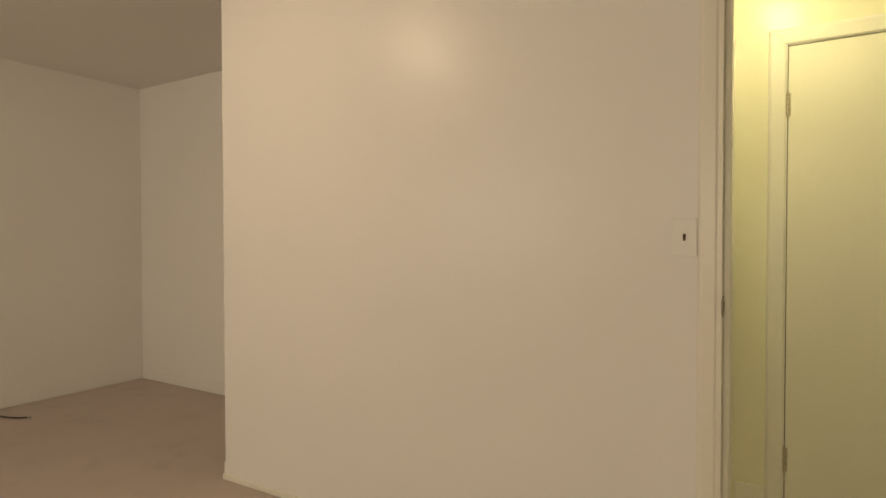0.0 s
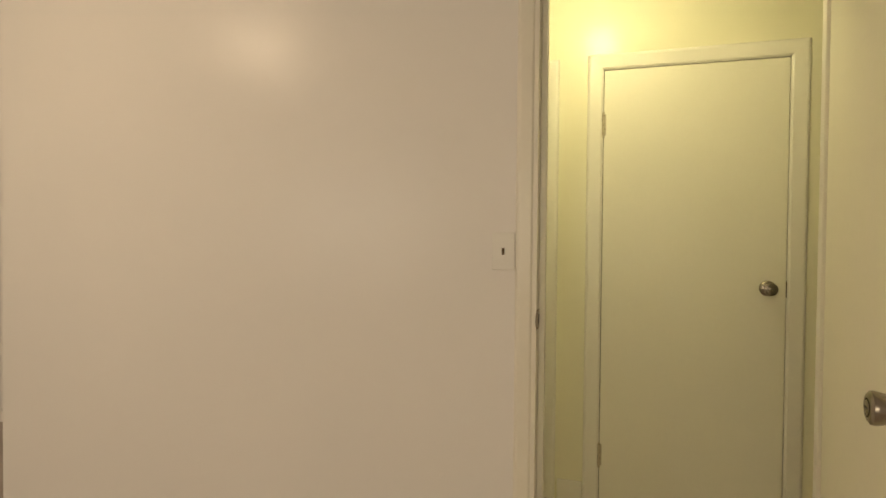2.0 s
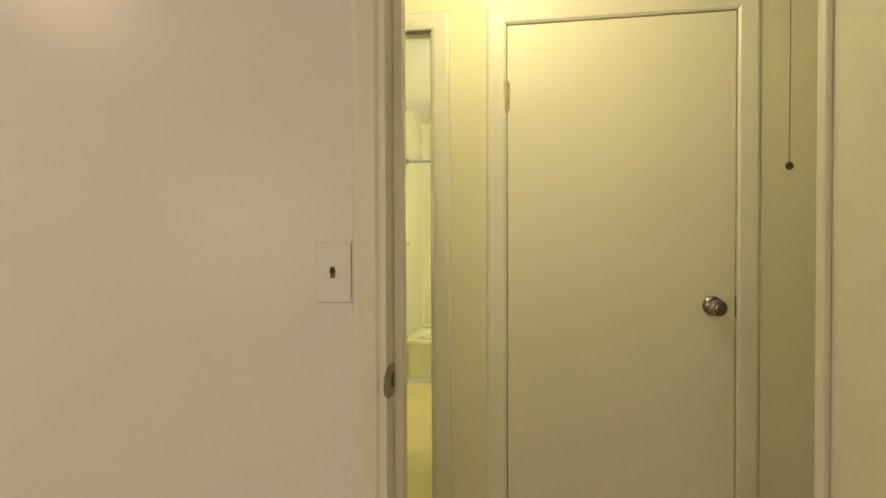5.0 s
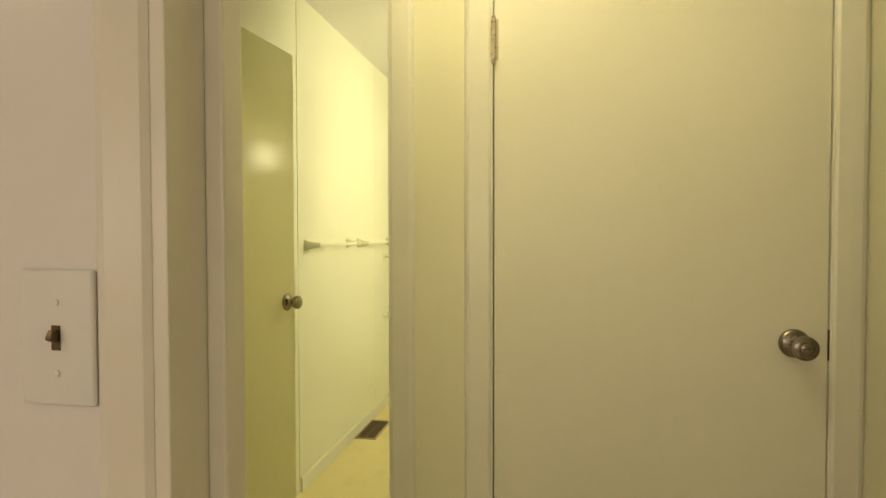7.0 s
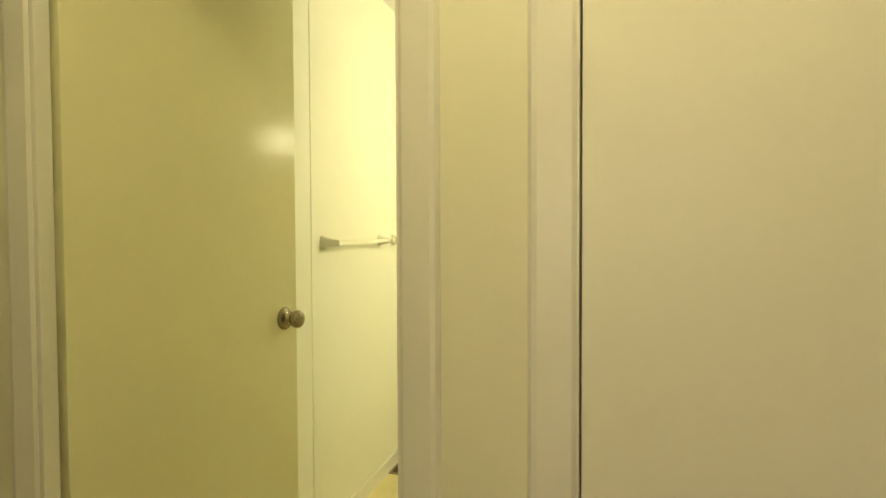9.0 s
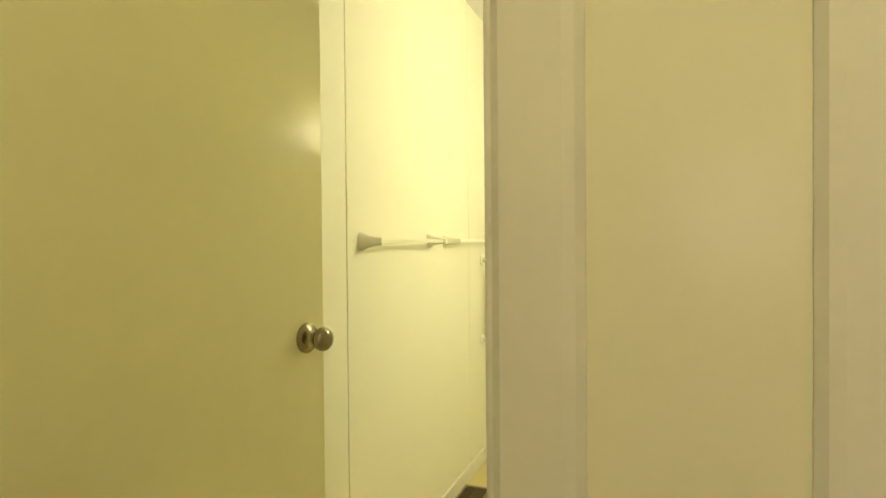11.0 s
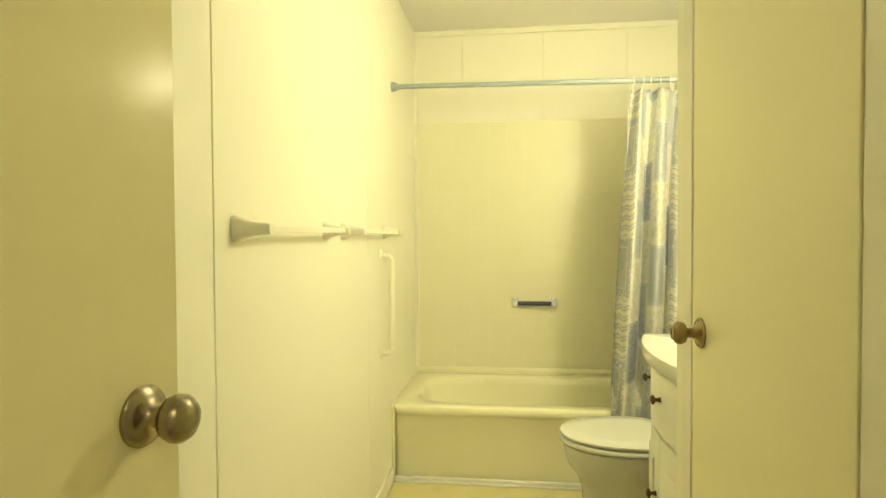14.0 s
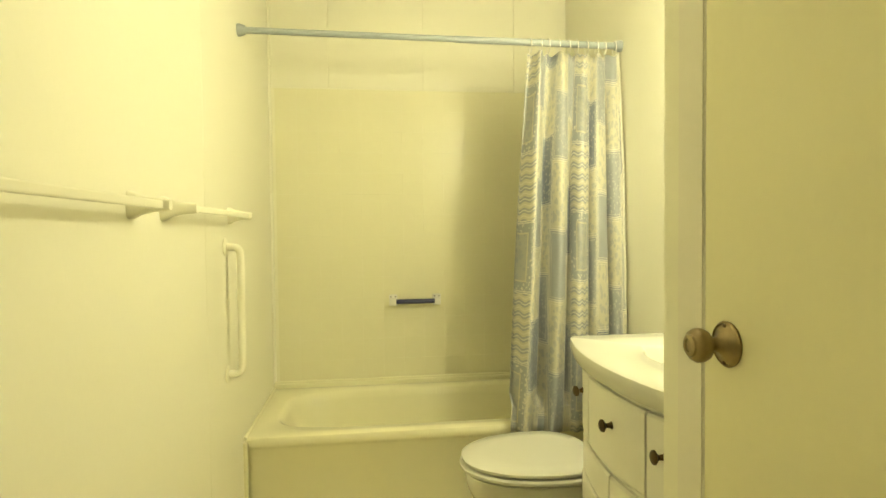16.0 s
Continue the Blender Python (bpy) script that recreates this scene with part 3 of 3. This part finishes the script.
part("wire", tube([(0.0, 0.0, 0.05), (0.03, -0.005, 0.035), (0.08, -0.012, 0.012), (0.16, -0.014, 0.007), (0.25, 0.0, 0.007), (0.33, 0.022, 0.008), (0.39, 0.044, 0.010), (0.44, 0.07, 0.016)], 0.005), BLACK, cable, smooth=True)
part("connector", tube([(0.435, 0.067, 0.0155), (0.452, 0.077, 0.018)], 0.007), CHROME, cable)


def globe_lamp(name, x, y, r, flat, drop, mat, label):
    lamp = thing(name, (x, y, CEILING), label, "ceiling lamp")
    part("base", lathe([(0.0, -0.03), (0.055, -0.03), (0.065, -0.02), (0.07, -0.002), (0.0, -0.002)], None, 32), PLASTIC, lamp, smooth=True)
    part("stem", lathe([(0.0, -drop), (0.022, -drop), (0.022, -0.03), (0.0, -0.03)], None, 20), PLASTIC, lamp, smooth=True)
    prof = [(r * math.sin(math.pi * i / 12), -flat * r * math.cos(math.pi * i / 12)) for i in range(13)]
    part("globe", lathe(prof, Matrix.Translation((0, 0, -drop)), 24), mat, lamp, "glowing glass globe", smooth=True)
    return lamp


globe_lamp("ceiling_lamp", -1.98, -2.25, 0.16, 0.5, 0.112, glow("living_globe", LIVING_TINT, LIVING_LIGHT), "lit globe lamp on the living room ceiling")
globe_lamp("ceiling_lamp", -0.034, -0.62, 0.085, 0.85, 0.132, glow("hall_globe", HALL_TINT, HALL_LIGHT), "lit globe lamp on the hall ceiling")

# ---- bathroom ----
vl = thing("vanity_light", (RIGHT_X, 1.90, 1.84), "lit two-bulb light bar over the washstand", "wall lamp")
part("back_plate", boxes((-0.03, 0.0, -0.25, 0.25, -0.05, 0.05), bevel=0.006), CHROME, vl)
bulb_glow = glow("vanity_bulb", BATH_TINT, BATH_LIGHT)
for dy in (-0.17, 0.17):
    sk = part("socket", lathe([(0.0, 0.03), (0.026, 0.03), (0.014, 0.040), (0.014, 0.085), (0.024, 0.092), (0.024, 0.108), (0.0, 0.108)], facing(0, dy, 0, (-1, 0, 0)), 20), PLASTIC, vl, smooth=True)
    part("bulb", lathe([(0.0, -0.065)] + [(0.065 * math.sin(math.pi * i / 12), -0.065 * math.cos(math.pi * i / 12)) for i in range(1, 12)] + [(0.0, 0.065)], Matrix.Translation((-0.145, dy, 0)), 20), bulb_glow, sk, "glowing round bulb", smooth=True)


def towel_bar(y0, y1, z):
    bar = thing("towel_bar", (LEFT_X, y0, z), "cream wall-mounted towel bar with flared posts", "towel bar", group="towel bars on the bathroom wall")
    for dy in (0.0, y1 - y0):
        rings = []
        for d, hw, hh in ((0.0, 0.022, 0.030), (0.006, 0.022, 0.030), (0.020, 0.017, 0.022), (0.045, 0.0125, 0.0155), (0.072, 0.011, 0.013), (0.082, 0.010, 0.011)):
            rings.append([Vector((d, dy + hw * math.copysign(abs(math.cos(a)) ** 0.5, math.cos(a)), hh * math.copysign(abs(math.sin(a)) ** 0.5, math.sin(a)))) for a in [2 * math.pi * (k + 0.5) / 16 for k in range(16)]])
        part("post", loft(rings), BARCREAM, bar, smooth=True)
    part("bar", boxes((0.055, 0.071, 0.010, y1 - y0 - 0.010, -0.0085, 0.0085), bevel=0.003), BARCREAM, bar)
    return bar


towel_bar(1.295, 1.895, 1.239)
towel_bar(2.085, 2.745, 1.239)

gb = thing("grab_bar", (LEFT_X, 2.675, 0.907), "white enamelled vertical grab bar on the wall", "grab bar")
pts = [Vector((0.004, 0, -0.222))] + arc((0.026, 0, -0.195), (0, 0, -0.027), (0.027, 0, 0), 0, 90, 6) + [Vector((0.053, 0, 0))] + arc((0.026, 0, 0.195), (0.027, 0, 0), (0, 0, 0.027), 0, 90, 6) + [Vector((0.004, 0, 0.222))]
part("bar", tube(pts, 0.0135, 14), BARCREAM, gb, smooth=True)
for dz in (-0.222, 0.222):
    part("flange", lathe([(0.0, 0.0), (0.030, 0.0), (0.031, 0.003), (0.026, 0.007), (0.0, 0.008)], facing(0, 0, dz, (1, 0, 0)), 24), BARCREAM, gb, smooth=True)

sb = thing("soap_bar_holder", (-0.357, BACK_Y - 0.010, 0.815), "small white grip bar with a navy handle", "grip bar")
for dx in (-0.115, 0.115):
    b = part("bracket", boxes((dx - 0.022, dx + 0.022, -0.012, 0.0, -0.030, 0.030), (dx - 0.014, dx + 0.014, -0.052, -0.012, -0.022, 0.012), bevel=0.005), PLASTIC, sb, smooth=True)
    for qx_, qz_ in ((-0.012, 0.018), (0.012, 0.018), (0.0, -0.022)):
        part("screw", lathe([(0.0, 0.012), (0.0035, 0.012), (0.003, 0.0135), (0.0, 0.014)], facing(dx + qx_, 0, qz_, (0, -1, 0)), 8), BRONZE, b)
part("handle", tube([(-0.10, -0.040, -0.005), (0.10, -0.040, -0.005)], 0.0125, 16), BLUE, sb, "navy blue grip", smooth=True)

# bathtub
TX0, TX1, TY0, TY1, RIM = LEFT_X + 0.0004, RIGHT_X - 0.0004, 2.895, BACK_Y - 0.012, 0.375
tub = thing("bathtub", ((TX0 + TX1) / 2, (TY0 + TY1) / 2, 0.0), "cream enamelled alcove bathtub", "bathtub")


def oval(cx, cy, hx_, hy_, z, power, n=64):
    out = []
    for i in range(n):
        a = 2 * math.pi * (i + 0.5) / n
        ca, sa = math.cos(a), math.sin(a)
        out.append(Vector((cx + hx_ * math.copysign(abs(ca) ** power, ca), cy + hy_ * math.copysign(abs(sa) ** power, sa), z)))
    return out


tw, td = (TX1 - TX0) / 2, (TY1 - TY0) / 2
shell = [oval(0, 0.008, tw, td - 0.010, 0.004, 0.06), oval(0, 0.006, tw, td - 0.010, RIM - 0.055, 0.06), oval(0, 0.002, tw, td - 0.004, RIM - 0.042, 0.06), oval(0, 0, tw, td, RIM - 0.032, 0.06), oval(0, 0, tw, td, RIM - 0.010, 0.06), oval(0, 0, tw - 0.004, td - 0.005, RIM - 0.002, 0.07), oval(0, 0, tw - 0.012, td - 0.012, RIM, 0.08),
         oval(0, 0.005, tw - 0.085, td - 0.082, RIM - 0.003, 0.42), oval(0, 0.005, tw - 0.100, td - 0.095, RIM - 0.012, 0.45), oval(0, 0.005, tw - 0.115, td - 0.105, RIM - 0.045, 0.48), oval(0.01, 0.005, tw - 0.19, td - 0.15, 0.11, 0.55), oval(0.01, 0.005, tw - 0.26, td - 0.20, 0.075, 0.6)]
part("shell", loft(shell), ENAMEL, tub, smooth=True)
part("rim_ridge", boxes((-tw, tw, td - 0.020, td + 0.002, RIM - 0.004, RIM + 0.0245), bevel=0.006, seg=3), ENAMEL, tub, smooth=True)
caulk = tube([(-tw + 0.005, -td + 0.007, 0.004), (-tw + 0.005, -td + 0.007, RIM - 0.016)], 0.010, 10)
tube([(-tw + 0.003, -td + 0.012, RIM - 0.005), (-tw + 0.003, td - 0.02, RIM - 0.004)], 0.009, 10, caulk)
tube([(-tw + 0.006, td - 0.002, RIM + 0.026), (tw - 0.006, td - 0.002, RIM + 0.026)], 0.009, 10, caulk)
part("caulk_bead", caulk, ENAMEL, tub, "cream bead of caulk along the wall", smooth=True)
part("drain", lathe([(0.0, 0), (0.03, 0.0), (0.032, 0.003), (0.0, 0.004)], Matrix.Translation((0.42, 0.0, 0.0755)), 20), CHROME, tub, smooth=True)

# curtain rod and curtain
ROD_Y, ROD_Z = 2.951, 1.969
rod = thing("shower_rod", (LEFT_X, ROD_Y, ROD_Z), "grey enamelled shower curtain rod", "curtain rod")
part("tube", tube([(0.004, 0, 0), (RIGHT_X - LEFT_X - 0.004, 0, -0.016)], 0.0125, 16), ROD, rod, smooth=True)
part("sleeve", tube([(0.86, 0, -0.0088), (RIGHT_X - LEFT_X - 0.004, 0, -0.016)], 0.0140, 16), ROD, rod, smooth=True)
for xx, sgn in ((0.0, 1), (RIGHT_X - LEFT_X, -1)):
    part("end_cap", lathe([(0.0, 0.0), (0.024, 0.0), (0.024, 0.012), (0.017, 0.030), (0.0, 0.031)], facing(xx, 0, 0 if sgn > 0 else -0.016, (sgn, 0, 0)), 24), ROD, rod, smooth=True)

cur = thing("shower_curtain", (0.27, ROD_Y, ROD_Z - 0.013), "bunched blue and cream patchwork print shower curtain", "shower curtain")
NU, NV, TOPZ, BOTZ = 150, 44, -0.040, -1.600
FOLDS = 4.8
bm = bmesh.new()
uvl = bm.loops.layers.uv.new("UVMap")
grid, uvs = [], {}
for j in range(NV + 1):
    v = j / NV
    row, length, prev = [], 0.0, None
    for i in range(NU + 1):
        u = i / NU
        left = -0.195 - 0.115 * v ** 0.9
        right = 0.192 - 0.006 * v
        ph = u + 0.035 * math.sin(6.3 * u + 1.0) + 0.012 * math.sin(3 * v + 9 * u)
        wave = math.sin(2 * math.pi * FOLDS * ph) + 0.28 * math.sin(2 * math.pi * FOLDS * 2.07 * ph + 1.3 + 1.2 * v)
        amp = (0.026 + 0.032 * min(1, v * 2.5)) * (0.75 + 0.35 * math.sin(5.1 * u + 0.6))
        x = left + (right - left) * u + 0.012 * math.cos(2 * math.pi * FOLDS * ph) * min(1, 3 * v + 0.2)
        y = -0.005 - 0.075 * min(1, v * 1.15) + amp * wave
        y = min(y, -0.055 - 0.035 if v > 0.93 else y)
        z = TOPZ + (BOTZ - TOPZ) * v - 0.012 * (1 - v) * (0.5 - 0.5 * math.cos(2 * math.pi * u * 9)) - 0.01 * math.sin(4 * u) * v
        p = Vector((x, y, z))
        row.append(bm.verts.new(p))
        uvs[row[-1]] = (1.75 * u, 1.58 * (1 - v))
    grid.append(row)
for j in range(NV):
    for i in range(NU):
        f = bm.faces.new((grid[j][i], grid[j + 1][i], grid[j + 1][i + 1], grid[j][i + 1]))
        for lp in f.loops:
            lp[uvl].uv = uvs[lp.vert]
cl = part("cloth", bm, CLOTH, cur, smooth=True)
sol = cl.modifiers.new("thickness", "SOLIDIFY")
sol.thickness = 0.0015
part("side_hem", tube([(0.194, -0.008, -0.035), (0.196, -0.05, -0.5), (0.193, -0.078, -1.0), (0.189, -0.08, -1.58)], 0.0045, 8), HEM, cur, smooth=True)
for i in range(10):
    rx = -0.185 + 0.365 * i / 9
    ringpts = [Vector((rx + 0.004 * math.sin(i * 2.1), 0.022 * math.cos(2 * math.pi * k / 16), -0.012 + 0.030 * math.sin(2 * math.pi * k / 16))) for k in range(17)]
    part("curtain_ring", tube(ringpts, 0.0022, 6), PLASTIC, cur, smooth=True)

# toilet
wc = thing("toilet", (-0.028, 2.435, 0.0), "white ceramic toilet with its lid closed", "toilet")


def egg(front, back, hw, z, n=48, shift=0.0):
    """Plan of a toilet bowl: long rounded front towards -x."""
    out = []
    for i in range(n):
        a = 2 * math.pi * i / n
        c, s = math.cos(a), math.sin(a)
        out.append(Vector((shift + (-front if c > 0 else back) * abs(c) ** (0.95 if c > 0 else 0.7) * (1 if c >= 0 else 1), hw * math.copysign(abs(s) ** 0.92, s), z)))
    return out


part("bowl", loft([egg(0.198, 0.24, 0.125, 0.002), egg(0.194, 0.24, 0.121, 0.05), egg(0.186, 0.22, 0.114, 0.11), egg(0.188, 0.22, 0.116, 0.21), egg(0.205, 0.22, 0.135, 0.262), egg(0.244, 0.22, 0.164, 0.315), egg(0.257, 0.22, 0.172, 0.345), egg(0.262, 0.22, 0.176, 0.375), egg(0.262, 0.22, 0.176, 0.395), egg(0.25, 0.21, 0.165, 0.400)]), CERAMIC, wc, smooth=True)
part("seat", loft([egg(0.268, 0.17, 0.183, 0.404), egg(0.278, 0.175, 0.191, 0.409), egg(0.280, 0.175, 0.192, 0.417), egg(0.272, 0.17, 0.186, 0.423)]), CERAMIC, wc, smooth=True)
part("lid", loft([egg(0.264, 0.16, 0.180, 0.4265), egg(0.272, 0.165, 0.186, 0.431), egg(0.274, 0.165, 0.187, 0.440), egg(0.262, 0.16, 0.178, 0.446), egg(0.19, 0.12, 0.125, 0.449)]), CERAMIC, wc, "closed rounded white lid", smooth=True)
for dy in (-0.075, 0.075):
    part("seat_hinge", boxes((0.172, 0.205, dy - 0.018, dy + 0.018, 0.402, 0.440), bevel=0.006), PLASTIC, wc, smooth=True)
    part("floor_bolt", lathe([(0.0, 0), (0.014, 0.0), (0.013, 0.010), (0.006, 0.017), (0.0, 0.018)], Matrix.Translation((0.06, dy * 1.35, 0.05)), 16), PLASTIC, wc, smooth=True)
part("tank", boxes((0.255, 0.492, -0.235, 0.235, 0.40, 0.735), bevel=0.02, seg=3), CERAMIC, wc, smooth=True)
part("tank_lid", boxes((0.245, 0.495, -0.243, 0.243, 0.737, 0.772), bevel=0.01, seg=3), CERAMIC, wc, smooth=True)
part("flush_lever", tube([(0.250, -0.17, 0.67), (0.235, -0.17, 0.67), (0.232, -0.10, 0.665)], 0.006, 8), CHROME, wc, smooth=True)

# washstand with a bowed front
VY0, VY1 = 1.495, 2.085
VC, VH = (VY0 + VY1) / 2, (VY1 - VY0) / 2
van = thing("washstand", (0.0, VC, 0.0), "cream painted bow-front washstand cabinet with dark knobs", "vanity cabinet")


def bow(t, edge, sag):
    """x of the bowed front at t from -1 to 1."""
    return edge - sag * (1 - t * t)


def bowed(t0, t1, z0, z1, edge, sag, proud, back=None, n=14, inset=0.0):
    """A slab that follows the bow between t0 and t1."""
    rings = []
    for z, grow in ((z0, inset), (z0 + inset, 0.0), (z1 - inset, 0.0), (z1, inset)) if inset else ((z0, 0.0), (z1, 0.0)):
        f = []
        for i in range(n + 1):
            t = t0 + (t1 - t0) * i / n
            f.append(Vector((bow(t, edge, sag) - proud + grow * 0.8, t * VH, z)))
        if back is None:
            b = [Vector((bow(t0 + (t1 - t0) * i / n, edge, sag), (t0 + (t1 - t0) * i / n) * VH, z)) for i in range(n, -1, -1)]
        else:
            b = [Vector((back, (t0 + (t1 - t0) * i / n) * VH, z)) for i in range(n, -1, -1)]
        rings.append(f + b)
    return loft(rings)


EDGE, SAG = -0.012, 0.055
part("body", bowed(-0.97, 0.97, 0.07, 0.842, EDGE, SAG, 0.0, RIGHT_X - 0.006), CABINET, van)
part("plinth", boxes((0.03, RIGHT_X - 0.006, -VH * 0.95, VH * 0.95, 0.002, 0.069)), CABINET, van)


def small_knob(parent, t, z):
    x, y = bow(t, EDGE, SAG) - 0.014, t * VH
    return part("knob", lathe([(0.0, 0.0), (0.0085, 0.0), (0.006, 0.004), (0.005, 0.012), (0.0085, 0.016), (0.0135, 0.019), (0.0135, 0.023), (0.009, 0.0265), (0.0, 0.028)], facing(x, y, z, (-1, t * -0.2, 0)), 18), BRONZE, parent, "dark bronze knob", smooth=True)


for t0, t1, tk in ((-0.95, -0.50, -0.67), (-0.48, 0.48, -0.06), (0.50, 0.95, 0.84)):
    dr = part("drawer", bowed(t0, t1, 0.655, 0.825, EDGE, SAG, 0.014, inset=0.005), CABINET, van)
    small_knob(dr, tk, 0.757)
for t0, t1, tk in ((-0.95, -0.01, -0.10), (0.01, 0.95, 0.10)):
    dd = part("cabinet_door", bowed(t0, t1, 0.09, 0.640, EDGE, SAG, 0.012, inset=0.005), CABINET, van)
    part("raised_panel", bowed(t0 + 0.20, t1 - 0.20, 0.165, 0.565, EDGE - 0.0125, SAG, 0.006, inset=0.005), CABINET, dd)
    small_knob(dd, tk, 0.47)

sink = thing("sink_top", (0.0, VC, 0.0), "glossy white bow-front basin top", "sink")
n = 20
rings = []
for z, g in ((0.843, 0.020), (0.848, 0.008), (0.862, 0.002), (0.878, 0.0), (0.888, 0.003), (0.892, 0.010)):
    f = [Vector((bow(-1 + 2 * i / n, -0.060, 0.050) + g, (-1 + 2 * i / n) * (VH + 0.006 - g), z)) for i in range(n + 1)]
    b = [Vector((RIGHT_X - 0.004, (1 - 2 * i / n) * (VH + 0.006 - g), z)) for i in range(n + 1)]
    rings.append(f + b)
ctr = 0.20
def basin(hx_, hy_, z):
    out = []
    for i in range(2 * n + 2):
        src = rings[-1][i]
        d = math.atan2((src.y) / hy_, (src.x - ctr) / hx_)
        out.append(Vector((ctr + hx_ * math.cos(d), hy_ * math.sin(d), z)))
    return out
rings += [basin(0.175, 0.225, 0.890), basin(0.165, 0.215, 0.882), basin(0.145, 0.19, 0.84), basin(0.10, 0.13, 0.790), basin(0.03, 0.03, 0.775)]
part("basin", loft(rings), CERAMIC, sink, smooth=True)
part("backsplash", boxes((RIGHT_X - 0.022, RIGHT_X - 0.002, -VH - 0.004, VH + 0.004, 0.8925, 0.965), bevel=0.005), CERAMIC, sink, smooth=True)
part("side_lip", boxes((0.235, RIGHT_X - 0.024, VH - 0.012, VH + 0.004, 0.8905, 0.905), bevel=0.004), CERAMIC, sink, smooth=True)
fc = thing("faucet", (0.405, VC, 0.892), "small chrome basin faucet", "faucet")
part("base", lathe([(0.0, 0.0), (0.028, 0.0), (0.026, 0.012), (0.016, 0.020), (0.014, 0.07), (0.0, 0.075)], None, 20), CHROME, fc, smooth=True)
part("spout", tube([(0, 0, 0.055), (-0.05, 0, 0.075), (-0.10, 0, 0.070), (-0.115, 0, 0.055)], 0.010, 12), CHROME, fc, smooth=True)
part("lever", tube([(0, 0, 0.075), (0.01, 0, 0.085), (-0.03, 0, 0.105)], 0.006, 8), CHROME, fc, smooth=True)

# floor register
vent = thing("floor_vent", (-1.012, 2.152, 0.002), "brown metal floor register with fine slats", "floor vent")
vw, vd = 0.071, 0.180
part("frame", boxes((-vw, vw, -vd, -vd + 0.014, 0.0005, 0.006), (-vw, vw, vd - 0.014, vd, 0.0005, 0.006), (-vw, -vw + 0.014, -vd + 0.0142, vd - 0.0142, 0.0005, 0.006), (vw - 0.014, vw, -vd + 0.0142, vd - 0.0142, 0.0005, 0.006), bevel=0.0015), VENTEDGE, vent)
# flat black sheet on the floor, painted as the shade under the slats
part("well_shade", boxes((-vw + 0.0145, vw - 0.0145, -vd + 0.0145, vd - 0.0145, 0.0003, 0.0015)), BLACK, vent)
for i in range(22):
    yy = -vd + 0.022 + i * (2 * vd - 0.044) / 21
    part("slat", boxes((-vw + 0.015, vw - 0.015, yy - 0.004, yy + 0.004, 0.0018, 0.0042)), VENTBROWN, vent)
part("centre_rib", boxes((-0.004, 0.004, -vd + 0.015, vd - 0.015, 0.0043, 0.0055)), VENTBROWN, vent)

# ---- tile surround behind the bathtub ----
structure("trim_bath_corner", tube([(LEFT_X + 0.004, BACK_Y - 0.009, 0.40), (LEFT_X + 0.004, BACK_Y - 0.009, CEILING - 0.03)], 0.009, 10), BATHWALL, "cream bead of caulk in the bathroom corner", "trim")
sur = thing("tile_surround", (LEFT_X, BACK_Y, 0.40), "cream square tile surround with panels above", "tile wall", kind="structure")
SW = RIGHT_X - LEFT_X
part("grout_bed", boxes((0.001, SW - 0.001, -0.0073, -0.0005, 0.0, 1.515)), GROUT, sur)
T = 0.108
tile_mesh = bpy.data.meshes.new("tile")
bm = bmesh.new()
add_box(bm, 0.0004, T - 0.0004, -0.0078, -0.0055, 0.0004, T - 0.0004)
top = [e for e in bm.edges if all(v.co.y < -0.007 for v in e.verts)]
bmesh.ops.bevel(bm, geom=top, offset=0.0007, segments=1, affect="EDGES")
bm.to_mesh(tile_mesh)
bm.free()
tile_mesh.materials.append(TILE)
for r in range(14):
    for c in range(14):
        t = new("tile", tile_mesh)
        t.parent = sur
        t.location = (0.028 + c * T, 0.0, r * T)
        t.rotation_euler = (0.0012 * math.sin(r * 3.1 + c), 0, 0.0012 * math.cos(c * 2.3 + r))
for k, (a, b) in enumerate(((0.002, 0.298), (0.301, 0.787), (0.790, 1.276), (1.279, SW - 0.002))):
    part("upper_panel", boxes((a, b, -0.006, -0.0006, 1.5155, 2.040), bevel=0.0008, seg=1), BATHWALL, sur)
